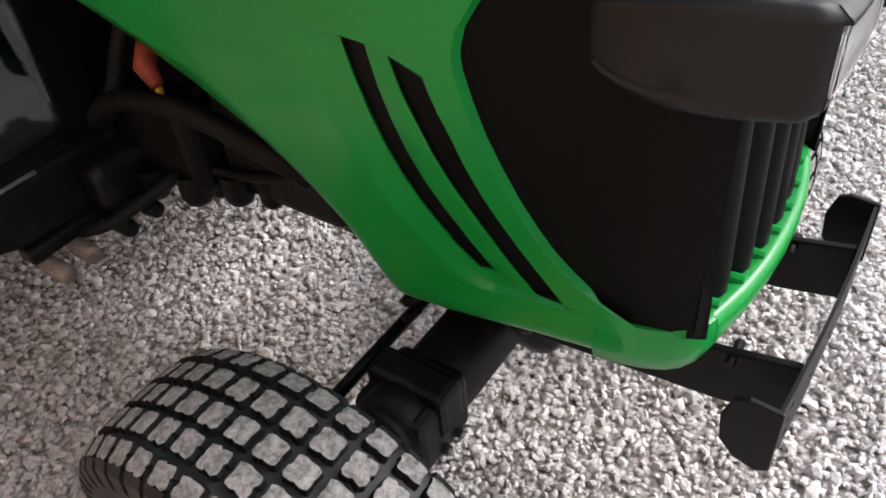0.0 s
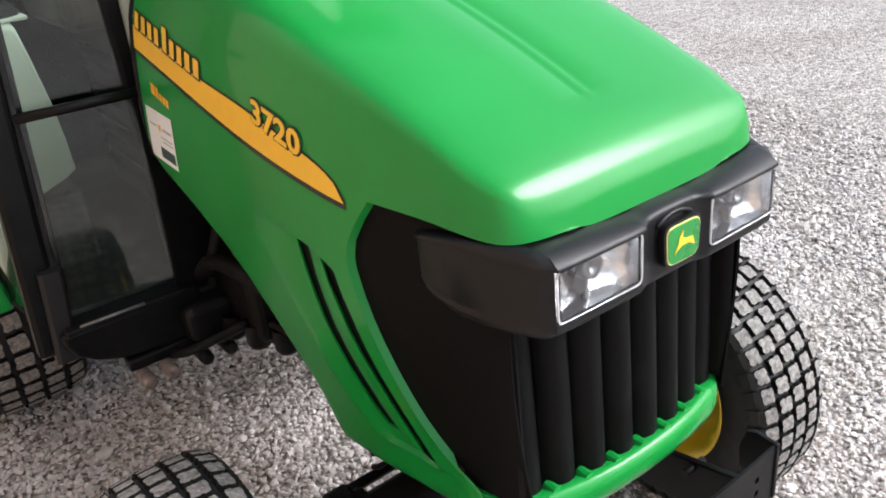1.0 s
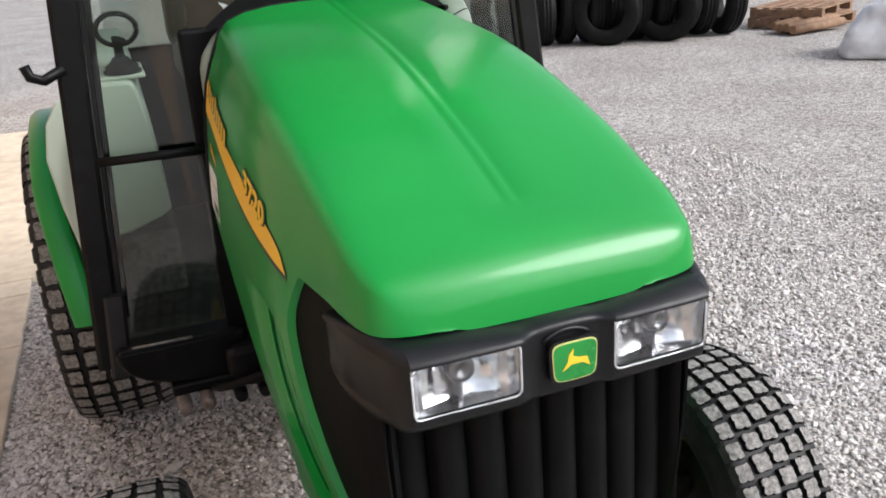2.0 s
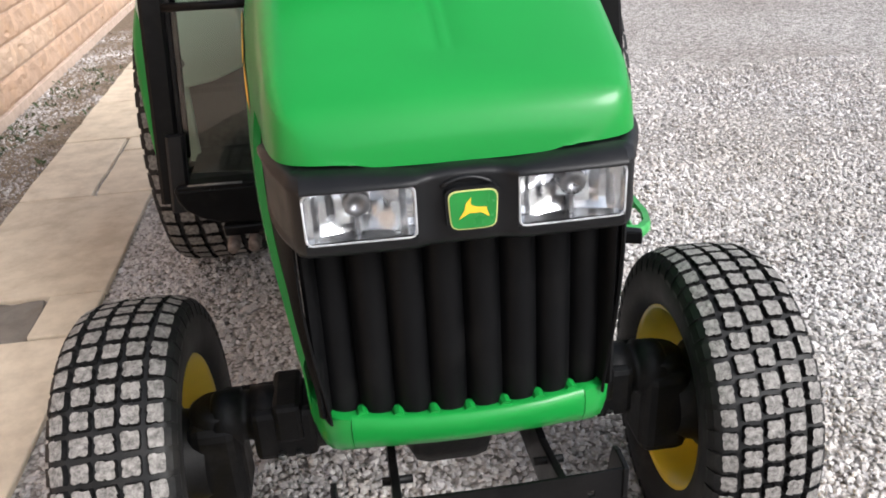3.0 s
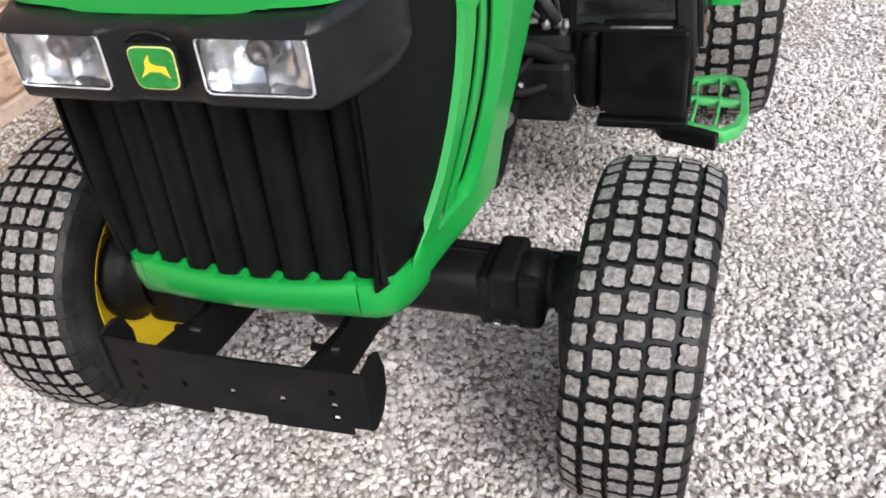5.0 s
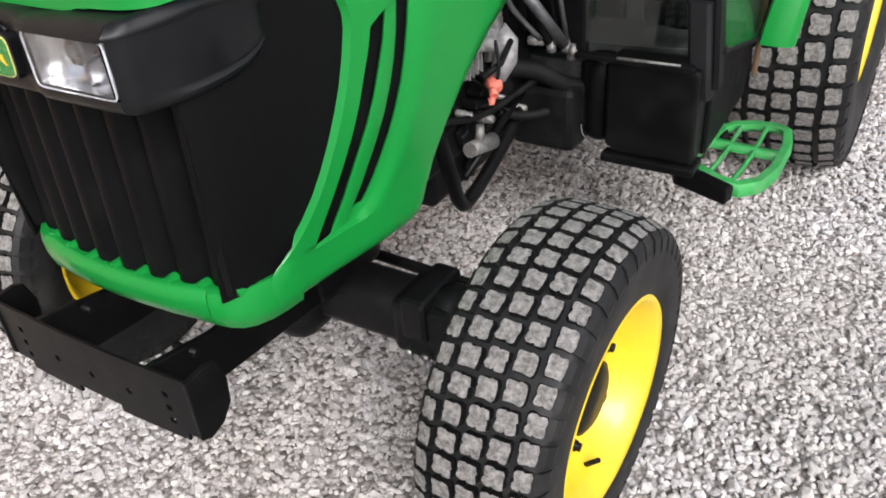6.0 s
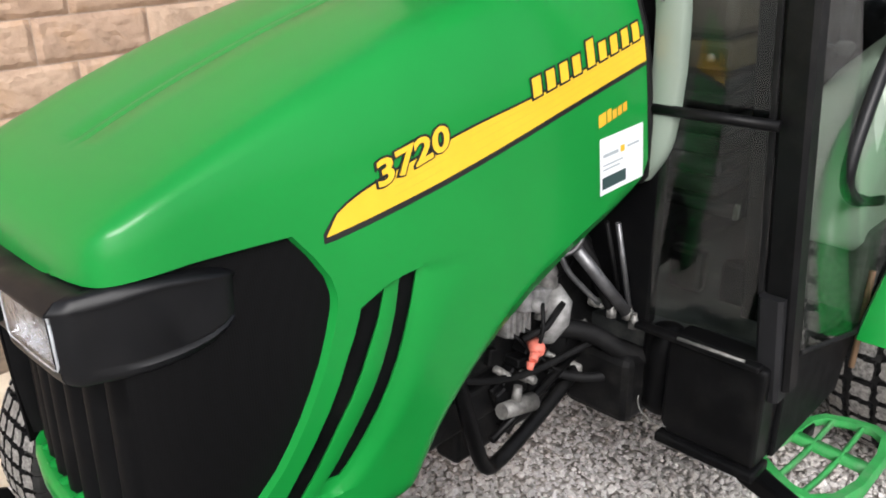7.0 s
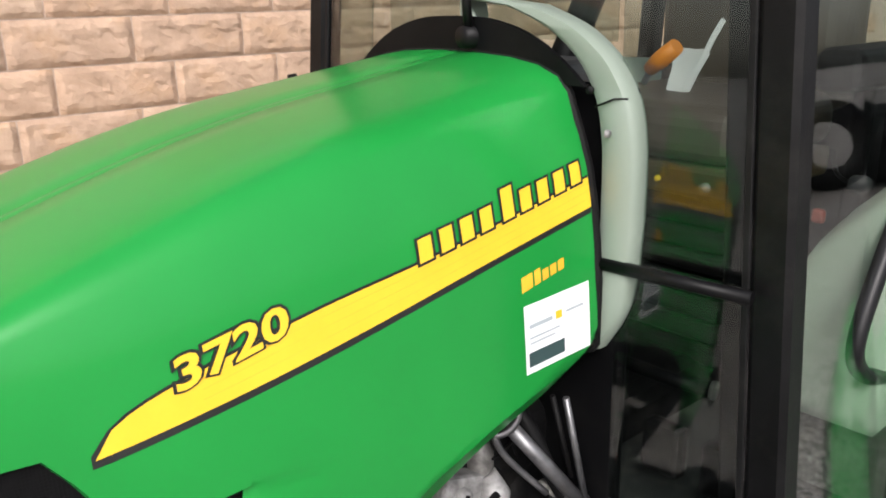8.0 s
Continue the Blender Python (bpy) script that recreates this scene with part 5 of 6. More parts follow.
ROOF = 2.18
for s in (1, -1):
    wide = 0.0 if s > 0 else 0.032
    foot, head = (s * (0.610 + wide * 0.5), 1.165, 0.62), (s * (0.475 + wide), 1.22, ROOF)
    at = lambda z: Vector(foot).lerp(Vector(head), (z - 0.62) / (ROOF - 0.62))
    bar_between("front_pillar", foot, head, 0.062, 0.050, PAINT_BLACK, tractor, "black cab pillar")
    bar_between("pillar_trim", at(0.80) + Vector((-s * 0.038, -0.014, 0)), at(ROOF) + Vector((-s * 0.038, -0.014, 0)), 0.012, 0.016, RUBBER, tractor)
    edge = 0.036 if s > 0 else 0.014
    bar_between("glass_edge", at(0.74) + Vector((-s * (0.042 + edge / 2), -0.004, 0)), at(ROOF) + Vector((-s * (0.044 + edge / 2), -0.004, 0)), edge, 0.02, BLACK, tractor)
    bar_between("pillar_foot", (s * 0.606, 1.145, 0.60), (s * 0.586, 1.147, 0.81), 0.048, 0.048, PILLAR_PLASTIC, tractor, "ribbed black pillar cover")
    bar_between("rear_pillar", (s * 0.60, 2.45, 0.95), (s * 0.50, 2.40, ROOF), 0.06, 0.06, PAINT_BLACK, tractor)
    # front corner glass beside the bonnet, door glass behind the pillar
    pane("corner_glass", [(s * 0.345, 1.118, 0.70), (s * 0.575, 1.150, 0.70), at(ROOF) + Vector((-s * 0.03, -0.01, 0)), (s * 0.28, 1.17, ROOF)])
    pane("door_glass", [(s * 0.635, 1.185, 0.69), (s * 0.642, 1.50, 0.615), (s * 0.645, 1.62, 0.76), (s * 0.640, 2.0, 1.06), (s * 0.56, 2.40, 1.25), (s * 0.49, 2.36, ROOF), (s * 0.485, 1.24, ROOF)], "tinted door glass")
    part("door_sill_seal", tube([(s * 0.635, 1.185, 0.69), (s * 0.642, 1.49, 0.617), (s * 0.643, 1.53, 0.63), (s * 0.645, 1.62, 0.76), (s * 0.640, 2.0, 1.06)], 0.006, 8), RUBBER, tractor)
    part("cross_bar", tube([(s * 0.315, 1.100, 1.133), (s * 0.43, 1.112, 1.133), (s * 0.556, 1.132, 1.131)], 0.0105, 12), PAINT_BLACK, tractor, "round black bar across the corner glass")
    # lower corner box and side panel
    if s > 0:
        shape = [(0.402, 0.672), (0.402, 0.47), (0.412, 0.452), (0.425, 0.445), (0.612, 0.445), (0.612, 0.672)]
    else:
        shape = [(-0.612, 0.672), (-0.607, 0.640), (-0.590, 0.610), (-0.555, 0.585), (-0.50, 0.565), (-0.40, 0.552), (-0.30, 0.548), (-0.30, 0.672)]
    rounded(part("lower_panel", prism(shape, 1.10, 1.19, "y"), PAINT_BLACK, tractor, "black lower cab corner panel"), 0.010, 3)
    if s > 0:
        tank = lathe([(0.452, 0.0), (0.455, 0.028), (0.466, 0.040), (0.49, 0.044), (0.60, 0.044), (0.64, 0.040), (0.66, 0.030), (0.662, 0.0)], 20, (0.372, 1.160, 0), "z")
        box(0.328, 0.372, 1.125, 1.20, 0.47, 0.655, 0.016, tank, seg=3)
        part("side_tank", tank, PAINT_BLACK, tractor, "rounded black tank beside the corner panel")
        part("thin_cable", tube([(0.338, 1.115, 0.50), (0.352, 1.10, 0.478), (0.385, 1.095, 0.463), (0.42, 1.098, 0.462)], 0.0013, 6, smooth_steps=5), DULL, tractor, "thin pale cable")
    x0, x1 = sorted((s * 0.33, s * 0.60))
    part("panel_ledge", box(x0, x1, 1.085, 1.11, 0.672, 0.684, 0.003), PAINT_BLACK, tractor)
    part("panel_lip", tube([(s * 0.43, 1.088, 0.684), (s * 0.57, 1.092, 0.684)], 0.004, 8), DULL, tractor)
    low = 0.445 if s > 0 else 0.60
    bm = prism([(1.17, low), (1.50, low + 0.01), (1.545, max(low + 0.012, 0.56)), (1.53, 0.618), (1.49, 0.614), (1.18, 0.685)], *sorted((s * 0.596, s * 0.622)))
    rounded(part("door_sill", bm, BLACK, tractor, "dark grey lower door panel"), 0.006)
    if s > 0:
        part("floor_edge", box(0.40, 0.62, 1.085, 1.16, 0.425, 0.447, 0.005), PAINT_BLACK, tractor)
    part("grab_handle", tube([(s * 0.605, 1.60, 1.30), (s * 0.60, 1.50, 1.21), (s * 0.60, 1.42, 1.09), (s * 0.60, 1.385, 1.005), (s * 0.60, 1.405, 0.955), (s * 0.60, 1.47, 0.918), (s * 0.605, 1.60, 0.885)], 0.0145, 12, smooth_steps=6), COWL, tractor, "black grab handle")
    # inner fender moulding behind the door glass
    rows = []
    if s < 0:
        outline = [(0.600, 0.84), (0.522, 0.852), (0.43, 0.885), (0.408, 0.90), (0.410, 0.98), (0.416, 1.067), (0.430, 1.17), (0.443, 1.250), (0.453, 1.264), (0.506, 1.268), (0.58, 1.262), (0.604, 1.24), (0.612, 1.0), (0.600, 0.84)]
    else:
        outline = [(0.600, 0.79), (0.435, 0.79), (0.412, 0.82), (0.415, 0.98), (0.432, 1.05), (0.472, 1.12), (0.535, 1.18), (0.585, 1.215), (0.602, 1.205), (0.610, 1.0), (0.612, 0.81), (0.600, 0.79)]
    for y, k, up in ((1.47, 0.55 if s > 0 else 0.93, 0.0), (1.472, 0.80 if s > 0 else 0.97, 0.0), (1.485, 0.94 if s > 0 else 0.99, 0.0), (1.51, 1.0, 0.0), (1.62, 1.0, 0.03), (1.80, 1.0, 0.06), (2.10, 1.0, 0.08), (2.35, 1.0, 0.06)):
        rows.append([(s * (0.52 + (x - 0.52) * k), y, 1.0 + (z - 1.0) * k + up * (1 if z > 0.95 else 0)) for x, z in outline])
    bm = sheet(rows)
    bm.faces.new([v for v in bm.verts if abs(v.co.y - 1.47) < 1e-4][:-1])
    bmesh.ops.remove_doubles(bm, verts=bm.verts, dist=0.0005)
    bmesh.ops.recalc_face_normals(bm, faces=bm.faces)
    part("inner_fender", bm, TRIM, tractor, "grey-green moulded cab trim")
    # housing block; its speckled colour paints in the door glass's gravel reflection
    part("fender_base", box(*sorted((s * 0.40, s * 0.628)), 1.53, 2.38, 0.60, 0.83, 0.02), HOUSING_SPECKLE, tractor, "grey wheel housing with painted speckle of reflected gravel")
    if s < 0:
        shape = [(-0.590, 1.235), (-0.640, 1.225), (-0.675, 1.17), (-0.692, 1.08), (-0.680, 0.95), (-0.655, 0.80), (-0.630, 0.66), (-0.618, 0.60), (-0.590, 0.60)]
        rounded(part("fender_front", prism(shape, 1.475, 1.50, "y"), TRIM, tractor, "grey-green front of the wheel housing"), 0.006)
    # green outer fender over the rear tyre
    rows = []
    for i in range(25):
        t = i / 24
        a = radians(173 - 131 * t)
        cy, cz, R = 2.12, 0.535, 0.562
        out, inn = 0.045 * min(1.0, t * 3.2), 0.055 * min(1.0, t * 3.2)

        def arc(k, x):
            return (s * x, cy + (R + k) * 1.13 * math.cos(a), cz + (R + k) * math.sin(a))
        rows.append([arc(-0.05, 0.640 + inn), arc(-0.01, 0.640 + inn), arc(0.008, 0.648 + inn), arc(0.012, 0.665 + inn), arc(0.010, 0.708 + out), arc(0.0, 0.722 + out), arc(-0.025, 0.726 + out)])
    bm = sheet(rows)
    bmesh.ops.recalc_face_normals(bm, faces=bm.faces)
    thicken(part("rear_fender", bm, GREEN, tractor, "green rear fender"), 0.008)

part("mirror_arm", tube([(-0.585, 1.165, 1.34), (-0.63, 1.16, 1.32), (-0.655, 1.16, 1.33), (-0.662, 1.16, 1.355)], 0.012, 8), PAINT_BLACK, tractor)
part("copper_pipe", tube([(0.633, 1.545, 0.50), (0.636, 1.55, 0.74)], 0.007, 8), TIMBER, tractor)

# roof and rear of the cab
part("cab_roof", box(-0.60, 0.60, 1.10, 2.55, ROOF, ROOF + 0.13, 0.05, seg=4), BLACK, tractor, "dark cab roof")
pane("windscreen", [(-0.28, 1.17, 1.46), (0.28, 1.17, 1.46), (0.28, 1.17, ROOF), (-0.28, 1.17, ROOF)], "tinted windscreen")
pane("rear_window", [(-0.50, 2.42, 1.25), (0.50, 2.42, 1.25), (0.47, 2.40, ROOF), (-0.47, 2.40, ROOF)], "tinted rear window")
part("rear_panel", box(-0.58, 0.58, 2.40, 2.45, 0.55, 1.25, 0.01), BLACK, tractor)
part("cab_floor", box(-0.60, 0.60, 1.14, 2.40, 0.60, 0.64, 0.005), MAT, tractor, "dark ribbed rubber floor mat")

# dash behind the bonnet: grey moulding with a black rubber edge
OUT = curve([0.985, 1.04, 1.12, 1.25, 1.34, 1.40, 1.45, 1.49, 1.515], [0.312, 0.345, 0.362, 0.366, 0.360, 0.340, 0.298, 0.232, 0.16])
rows = []
for y, k in ((1.106, -0.05), (1.100, 0.0), (1.103, 0.003), (1.112, 0.006), (1.130, 0.005), (1.16, -0.01)):
    side = [(OUT(z) - (0.040 if y < 1.102 else 0.004 if y < 1.11 else 0.0) + k, y, z) for z in (0.985, 0.99, 1.0, 1.015, 1.03, 1.05, 1.07, 1.12, 1.2, 1.27, 1.31, 1.34, 1.36, 1.38, 1.40, 1.415, 1.43, 1.445, 1.46, 1.47, 1.48, 1.49, 1.50, 1.51, 1.515)]
    rows.append([(-x + 0.030 + 0.035 * min(1, max(0, (z - 1.02) / 0.06)) + 0.5 * max(0, z - 1.33), yy, z - 0.25 * max(0, z - 1.38)) for x, yy, z in side] + [(0.0, y, 1.53)] + side[::-1])
bm = sheet(rows)
bmesh.ops.recalc_face_normals(bm, faces=bm.faces)
thicken(part("dash_moulding", bm, DASH_TRIM, tractor, "pale grey-green moulded dash surround"), 0.008)
rows = []
SEC = hood_section(1.09)
rim_x = [(x, z) for x, z in SEC[3:]] + [(0.322, 1.0), (0.312, 0.985), (0.27, 0.97)]
for y, k in ((1.088, 0.0), (1.091, 0.004), (1.098, 0.004), (1.104, 0.0)):
    line = [(x * (1 + k * 1.5) + (k if i > 5 else 0), y, z + (k if i < 7 else 0)) for i, (x, z) in enumerate(rim_x)]
    rows.append([(-x, yy, z) for x, yy, z in line[::-1]] + line)
bm = sheet(rows)
bmesh.ops.recalc_face_normals(bm, faces=bm.faces)
thicken(part("bonnet_seal", bm, RUBBER, tractor, "black rubber seal behind the bonnet"), 0.006)
arc = [(-0.285 + 0.57 * k / 24, 1.400 + 0.098 * (1 - abs(-1 + k / 12) ** 2.6)) for k in range(25)]
part("cowl_screen", prism(arc, 1.090, 1.0985, "y"), BLACK, tractor, "dark panel under the windscreen")
part("moulding_seam", tube([(OUT(1.375) - 0.05, 1.0965, 1.372), (OUT(1.385) - 0.012, 1.0975, 1.386), (OUT(1.385) + 0.004, 1.108, 1.386)], 0.0016, 6), RUBBER, tractor)
part("moulding_plug", lathe([(1.094, 0.0), (1.094, 0.006), (1.10, 0.006)], 10, (OUT(1.40) - 0.05, 0, 1.395), "y"), RUBBER, tractor)
part("firewall", box(-0.34, 0.34, 1.13, 1.16, 0.66, 1.40, 0.01), BLACK, tractor)
part("wiper_arm", tube([(0.04, 1.085, 1.47), (0.05, 1.07, 1.53), (-0.02, 1.10, 1.70)], 0.008, 8), PAINT_BLACK, tractor, "black wiper arm")
part("wiper_pivot", lathe([(1.07, 0.0), (1.07, 0.018), (1.11, 0.02)], 14, (0.04, 0, 1.465), "y"), PAINT_BLACK, tractor)
part("seal_clip", lathe([(0.0, 0.006), (0.005, 0.006), (0.005, 0.0)], 8, (0.325, 1.095, 1.335)), ALLOY, tractor)
part("lever", tube([(0.195, 1.36, 1.378), (0.220, 1.35, 1.412)], 0.006, 8), STEEL, tractor)
part("lever_grip", tube([(0.208, 1.355, 1.402), (0.232, 1.352, 1.420), (0.264, 1.35, 1.444)], [0.012, 0.016, 0.014], 12), ORANGE, tractor, "orange lever grip")
part("steering_column", tube([(0.0, 1.30, 1.30), (0.0, 1.49, 1.60)], 0.03, 14), BLACK, tractor)
ring = [(0.17 * math.cos(a), 1.50 + 0.12 * math.sin(a), 1.62 + 0.14 * math.sin(a) * 0.55) for a in (2 * math.pi * k / 28 for k in range(29))]
part("steering_wheel", tube(ring, 0.013, 8), BLACK, tractor, "black steering wheel")
part("seat_base", box(-0.30, 0.205, 1.65, 2.12, 1.175, 1.300, 0.045, seg=4), SEAT, tractor, "worn brown vinyl seat cushion")
part("seat_back", box(-0.30, 0.205, 2.08, 2.26, 1.24, 1.74, 0.06, seg=4), SEAT, tractor)
part("seat_plate", box(-0.20, 0.205, 1.66, 2.10, 1.102, 1.172, 0.012), MUSTARD, tractor, "dull mustard seat base edge")
for k in range(7):
    part("bellows_fold", box(-0.20, 0.205, 1.665, 2.05, 0.72 + 0.053 * k, 0.768 + 0.053 * k, 0.022, seg=3), RUBBER, tractor)
part("arm_rest", box(0.285, 0.385, 1.78, 2.15, 1.33, 1.42, 0.03, seg=3), BLACK, tractor, "black arm rest")
part("arm_stay", box(0.27, 0.32, 2.02, 2.10, 1.0, 1.32, 0.01), BLACK, tractor)
part("seat_knob", lathe([(1.645, 0.0), (1.647, 0.010), (1.665, 0.012)], 10, (0.149, 0, 1.132), "y"), DULL, tractor)
part("seat_stud", lathe([(1.65, 0.0), (1.652, 0.006), (1.668, 0.007)], 10, (0.03, 0, 1.135), "y"), YELLOW, tractor)
# lever pad, red catch and joystick round the seat
part("lever_pad", box(0.435, 0.475, 1.66, 1.69, 1.172, 1.202, 0.012, seg=3), DASH, tractor, "grey lever pad")
part("lever_stalk", tube([(0.44, 1.675, 1.185), (0.40, 1.70, 1.195), (0.37, 1.74, 1.23)], 0.004, 6, smooth_steps=4), PAINT_BLACK, tractor)
part("red_catch", box(0.375, 0.40, 1.665, 1.68, 1.10, 1.128, 0.006), OLD_RED, tractor)
part("console_cap", box(-0.565, -0.412, 1.475, 1.75, 1.262, 1.272, 0.004), TRIM, tractor)
part("joystick_boot", lathe([(1.268, 0.050), (1.275, 0.046), (1.280, 0.050), (1.286, 0.040), (1.292, 0.044), (1.300, 0.030), (1.315, 0.020)], 18, (-0.465, 1.53, 0), "z"), RUBBER, tractor, "black joystick boot")
part("joystick", tube([(-0.465, 1.53, 1.30), (-0.465, 1.53, 1.345), (-0.46, 1.525, 1.36)], [0.014, 0.012, 0.02], 10), BLACK, tractor)
part("joystick_loop", tube([(-0.462 + 0.05 * math.cos(a), 1.525, 1.385 + 0.04 * math.sin(a)) for a in (2 * math.pi * k / 20 for k in range(21))], 0.007, 8), BLACK, tractor)
for i, x in enumerate((0.30, 0.42)):
    part("pedal", box(x, x + 0.08, 1.26, 1.30, 0.70, 0.80, 0.012), PAINT_BLACK, tractor)
part("pedal_tube", tube([(0.30, 1.20, 0.93), (0.40, 1.21, 0.925), (0.45, 1.23, 0.92)], [0.012, 0.012, 0.015], 12), BLACK, tractor)
part("tube_cap", tube([(0.45, 1.23, 0.92), (0.458, 1.232, 0.92)], 0.016, 12), DULL, tractor)


part("instrument_hood", box(-0.16, 0.16, 1.17, 1.36, 1.30, 1.42, 0.04, seg=3), DASH, tractor, "dark grey instrument hood")


def crumpled(name, corners, seed, label, place):
    """A creased sheet of paper through four corners."""
    a, b_, c, d = (Vector(q) for q in corners)
    rows = []
    for i in range(6):
        row = []
        for j in range(8):
            u, v = j / 7, i / 5
            p = a.lerp(b_, u).lerp(d.lerp(c, u), v)
            q = 0.012 * noise.noise(p * 28 + Vector((seed, 0, 0)))
            row.append(p + Vector((q, q * 0.6, q)))
        rows.append(row)
    ob = thicken(part(name, sheet(rows), DECAL_WHITE, None, label), 0.0006)
    for f in ob.data.polygons:
        f.use_smooth = False
    tagged(ob, label, "paper")
    return ob


crumpled("paper_sheet", [(-0.10, 1.86, 1.304), (-0.03, 1.85, 1.302), (-0.03, 1.93, 1.385), (-0.15, 1.95, 1.40)], 1.0, "crumpled white paper sheet lying on the seat", 0)
crumpled("paper_slip", [(-0.045, 1.84, 1.302), (-0.025, 1.84, 1.302), (0.018, 1.90, 1.46), (0.004, 1.90, 1.465)], 4.0, "narrow white paper slip standing on the seat", 0)


# ---- step ----
def step():
    """A pressed steel foot plate: rounded frame, one bar across and three along."""
    line = [(0.556, 1.235), (0.572, 1.33), (0.592, 1.46), (0.612, 1.495), (0.66, 1.52), (0.715, 1.535), (0.752, 1.515), (0.768, 1.44), (0.768, 1.30), (0.748, 1.215), (0.708, 1.172), (0.655, 1.178), (0.60, 1.207)]

    def high(x):
        return 0.390 - 0.05 * (x - 0.56)
    cx, cy, rows = 0.662, 1.35, []
    for k in range(len(line) + 1):
        x, y = line[k % len(line)]
        ix, iy = x + (cx - x) * 0.17, y + (cy - y) * 0.12
        z = high(x)
        rows.append([(x, y, z - 0.030), (x, y, z - 0.003), (x + (cx - x) * 0.02, y + (cy - y) * 0.015, z), (ix, iy, z), (ix, iy, z - 0.014)])
    bm = sheet(rows)
    bmesh.ops.recalc_face_normals(bm, faces=bm.faces)
    plate = part("step_frame", bm, GREEN_STEP, tractor, "scuffed green steel step")
    thicken(plate, 0.004, 0)
    for x in (0.634, 0.694):
        z = high(x) - 0.006
        rows = [[(px + u, y, z + v) for u, v in ((-0.004, -0.012), (-0.004, 0.004), (0.004, 0.004), (0.004, -0.012), (-0.004, -0.012))] for px, y in ((x - 0.012, 1.19), (x - 0.004, 1.27), (x, 1.35), (x - 0.002, 1.51))]
        part("step_bar", sheet(rows), GREEN_STEP, plate)
    rows = [[(x, y, high(x) + v) for y, v in ((1.362, -0.020), (1.362, -0.002), (1.388, -0.002), (1.388, -0.020), (1.362, -0.020))] for x in (0.578, 0.66, 0.764)]
    part("step_bar", sheet(rows), GREEN_STEP, plate)
    arm = prism([(0.535, 1.215), (0.555, 1.172), (0.690, 1.122), (0.700, 1.158), (0.60, 1.205)], 0.352, 0.392, "z")
    rounded(part("step_arm", arm, PAINT_BLACK, tractor), 0.006)
    part("step_arm", box(0.53, 0.61, 1.40, 1.45, 0.35, 0.385, 0.006), PAINT_BLACK, tractor)


step()

# ---- things about the yard ----
post = thing("post", "weathered grey metal post standing against the wall", "post", (-2.06, 2.22, 0))
part("shaft", tube([(0, 0, 0.10), (-0.05, 0.07, 0.52), (-0.07, 0.10, 0.70)], 0.022, 12), GALV, post)
part("dark_foot", tube([(0.004, -0.004, -0.01), (0, 0, 0.13)], 0.024, 12), RUBBER, post, "dark rubber foot")

TYRES = [(5.20 + 0.29 * k, 9.85 - 0.115 * k + 0.05 * (k % 2), 0.44 + 0.02 * (k % 3), 90 + 3 * (k % 2), -82 + 5 * (k % 3)) for k in range(9)] + [(6.50, 8.86, 0.46, 82, -22), (5.75, 9.12, 0.45, 84, -12), (4.7, 9.95, 0.52, 90, 16)]


def loose_tyre(x, y, r, lean, turn):
    w = r * 0.55
    ob = thing("used_tyre", "old black used tyre standing in a pile", "tyre", (x, y, 0), "pile of used tyres")
    prof = [(-w * 0.36, r * 0.55), (-w * 0.5, r * 0.62), (-w * 0.52, r * 0.80), (-w * 0.46, r * 0.93), (-w * 0.36, r), (0, r * 1.01), (w * 0.36, r), (w * 0.46, r * 0.93), (w * 0.52, r * 0.80), (w * 0.5, r * 0.62), (w * 0.36, r * 0.55), (0, r * 0.60), (-w * 0.36, r * 0.55)]
    body = part("carcass", lathe(prof, 40), RUBBER, ob)
    body.matrix_basis = pose(0, 0, r, 0, lean - 90, turn + 60)
    for u in (-0.2, 0.0, 0.2):
        g = part("tread_rib", lathe([(w * (u - 0.07), r * 1.0), (w * (u - 0.07), r * 1.022), (w * (u + 0.07), r * 1.022), (w * (u + 0.07), r * 1.0)], 40), RUBBER, ob)
        g.matrix_basis = body.matrix_basis.copy()


for row in TYRES:
    loose_tyre(*row)


def bulk_bag(x, y, turn):
    ob = thing("bulk_bag", "slumped white woven bulk bag with dark straps on gravel", "bag", (x, y, 0))
    bm = bmesh.new()
    bmesh.ops.create_cube(bm, size=1.0)
    bmesh.ops.subdivide_edges(bm, edges=bm.edges[:], cuts=15, use_grid_fill=True)
    for v in bm.verts:
        c = v.co.copy()
        k = c.z + 0.5
        swell = 1.10 - 0.30 * k ** 1.5 + 0.06 * math.sin(k * 5)
        round_off = 1 - 0.14 * (abs(c.x) * 2) ** 4 * (abs(c.y) * 2) ** 4
        fold = 0.06 * noise.noise(c * 3.6) + 0.035 * abs(noise.noise(c * 8.0)) + 0.015 * noise.noise(c * 17.0)
        sag = 0.56 + 0.16 * noise.noise(Vector((c.x * 2.2, c.y * 2.2, 2.0))) - 0.12 * max(0, abs(c.x) - 0.2)
        v.co = Vector((c.x * 1.06 * swell * round_off + fold, c.y * 0.86 * swell * round_off + fold, k * (sag + fold * 0.8)))
    for f in bm.faces:
        f.smooth = True
    part("sack", bm, BAG, ob)
    for a, b in ((0.16, -0.47),):
        part("strap", tube([(a, b, 0.04), (a + 0.02, b - 0.03, 0.25), (a + 0.05, b + 0.06, 0.47), (a + 0.1, b + 0.3, 0.54)], 0.011, 6, smooth_steps=4), RUBBER, ob, "dark webbing strap")
    part("strap", tube([(-0.16, -0.40, 0.50), (-0.08, -0.44, 0.42), (-0.02, -0.42, 0.48), (0.08, -0.36, 0.54)], 0.011, 6, smooth_steps=4), RUBBER, ob)
    ob.rotation_euler = (0, 0, radians(turn))


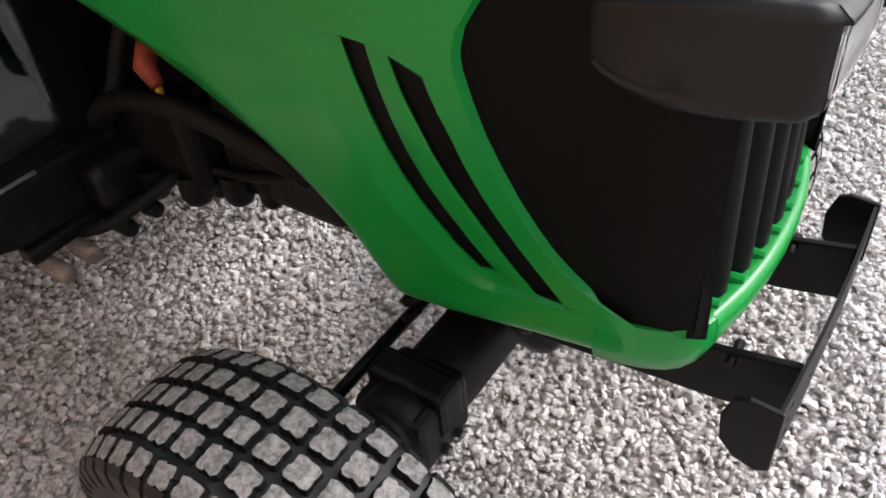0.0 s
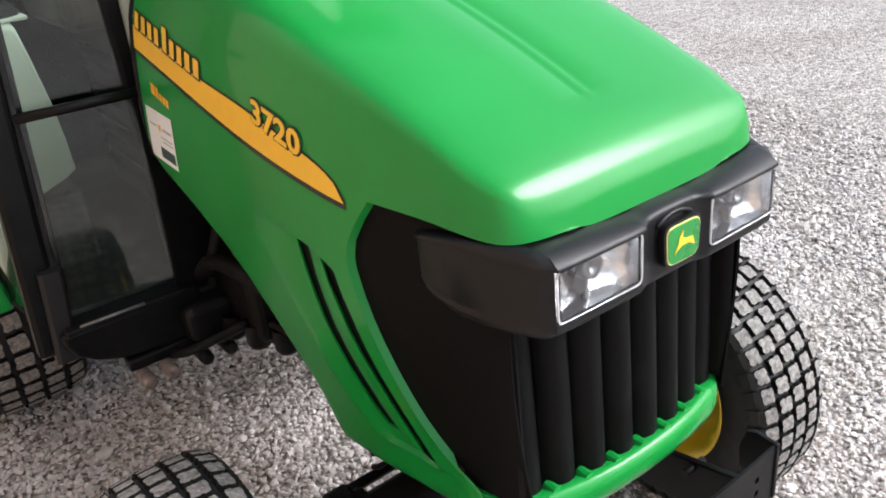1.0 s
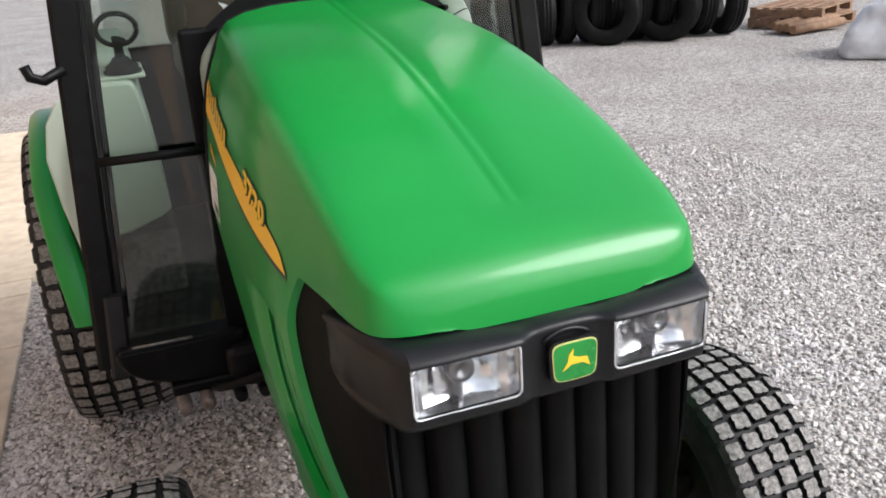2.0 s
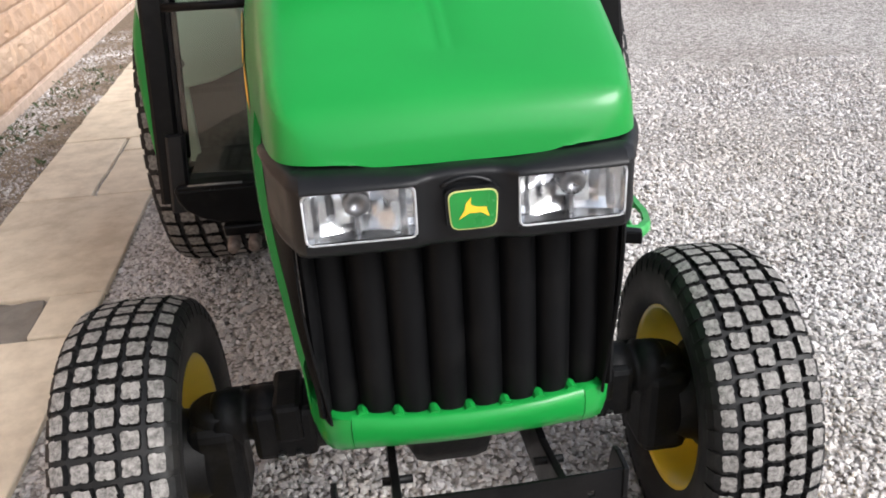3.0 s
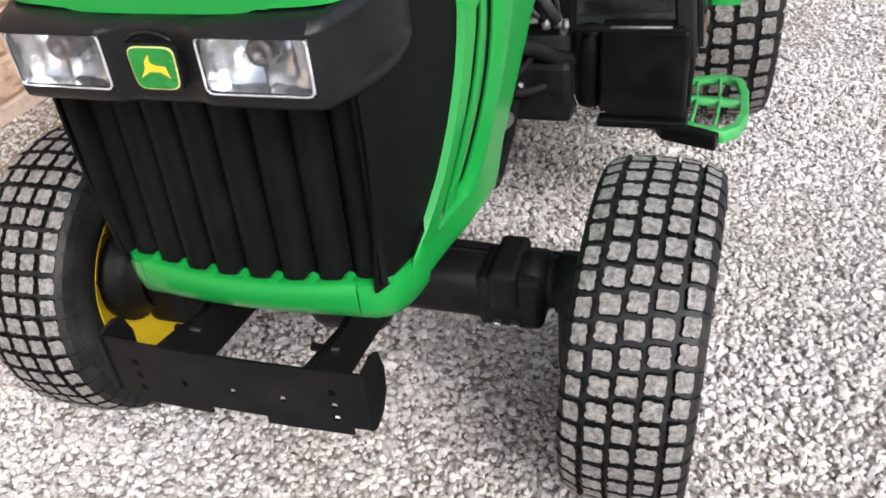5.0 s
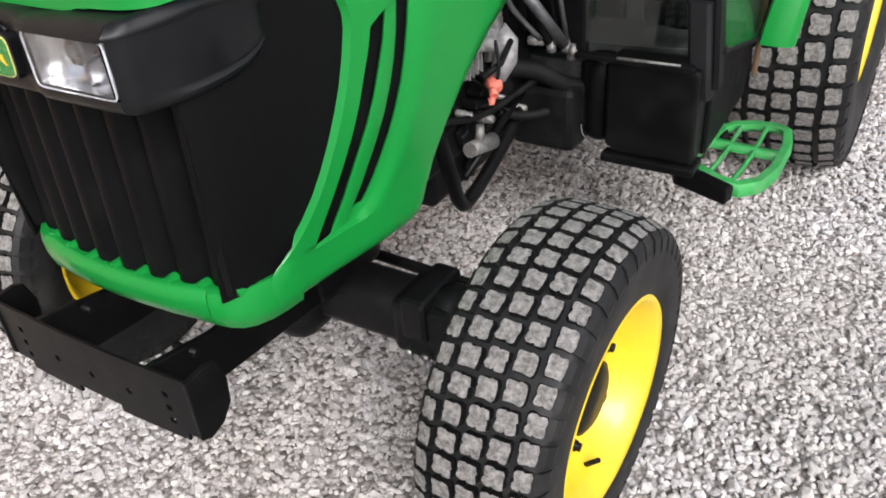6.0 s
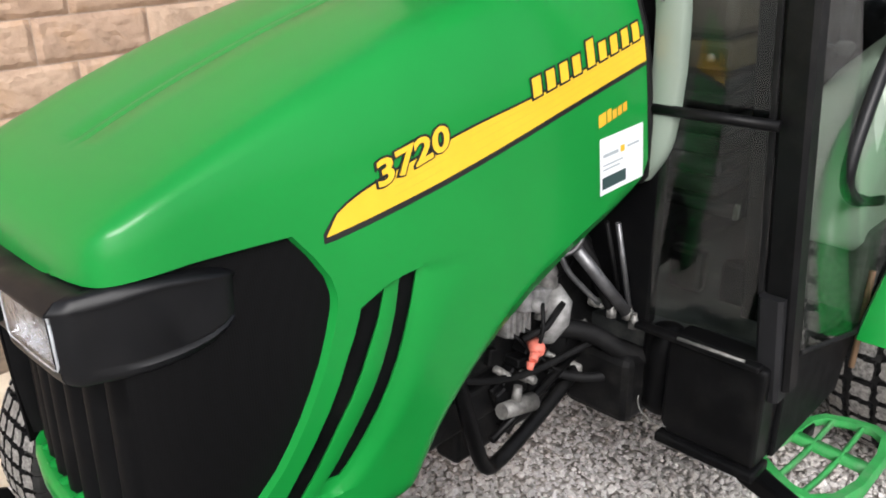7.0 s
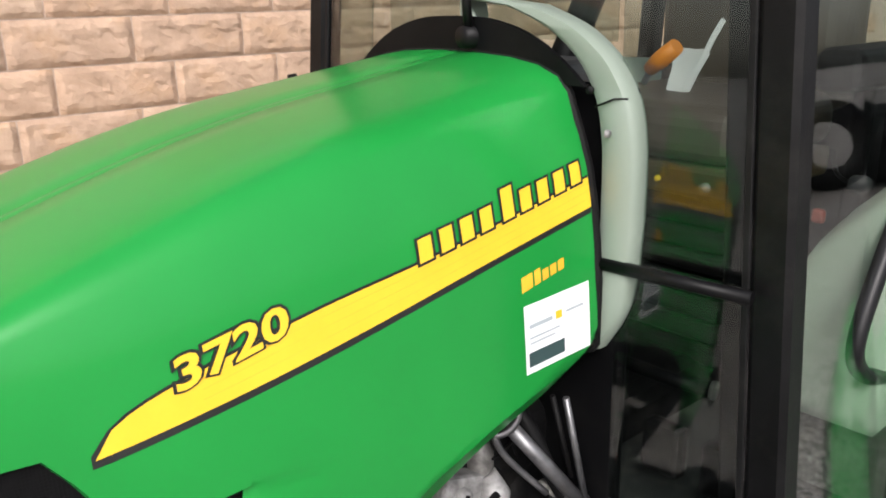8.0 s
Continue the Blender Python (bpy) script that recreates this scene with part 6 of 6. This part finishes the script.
bulk_bag(7.55, 6.02, -51)


def pallet(x, y, turn, z=0.0):
    ob = thing("pallet", "weathered brown wooden pallet lying on the yard", "pallet", (x, y, z), "stacked pallets")
    for i in range(6):
        part("board", box(-0.6, 0.6, -0.5 + 0.18 * i, -0.40 + 0.18 * i, 0.122, 0.144, 0.003, seg=1), TIMBER, ob)
    for i in range(3):
        part("bearer", box(-0.6 + 0.55 * i, -0.5 + 0.55 * i, -0.5, 0.5, 0.022, 0.12, 0.003, seg=1), TIMBER, ob)
    for i in range(3):
        part("board", box(-0.6, 0.6, -0.5 + 0.45 * i, -0.4 + 0.45 * i, 0.0, 0.022, 0.003, seg=1), TIMBER, ob)
    ob.rotation_euler = (0, 0, radians(turn))


pallet(8.75, 8.75, 20)
pallet(8.78, 8.80, 26, 0.146)
plank = thing("timber_offcut", "split brown timber leaning by the pallets", "timber", (8.35, 8.05, 0))
for k in range(4):
    b = part("log", tube([(-0.5, -0.1 + 0.12 * k, 0.07 + 0.02 * (k % 2)), (0.45, 0.0 + 0.12 * k, 0.09 + 0.05 * (k % 2))], 0.06, 9), TIMBER, plank)
crate = thing("timber_crate", "upright brown wooden crate beside the bag", "crate", (9.35, 6.15, 0))
for k in range(5):
    part("board", box(-0.5, -0.46, -0.6 + 0.24 * k, -0.38 + 0.24 * k, 0.0, 0.75, 0.004, seg=1), TIMBER, crate)
part("side", box(-0.46, 0.4, -0.6, 0.58, 0.0, 0.72, 0.01, seg=1), TIMBER, crate)

# ---- wall blocks ----
MESHES = [block_mesh(k, 0.457) for k in range(10)]
rng = random.Random(5)
for row in range(15):
    start = 0.917 if row % 2 else 1.07
    k0 = -3 if row < 11 else 0
    for k in range(k0, 21 if row < 5 else 15 if row < 11 else 10):
        ob = new("stone_block", MESHES[rng.randrange(10)])
        ob.parent = west
        flip = rng.random() < 0.5
        ob.matrix_basis = pose(WALL_X, start + 0.465 * (k + 0.5), FOOT + COURSE * (row + 0.5), 180 if flip else 0, 0, 0)
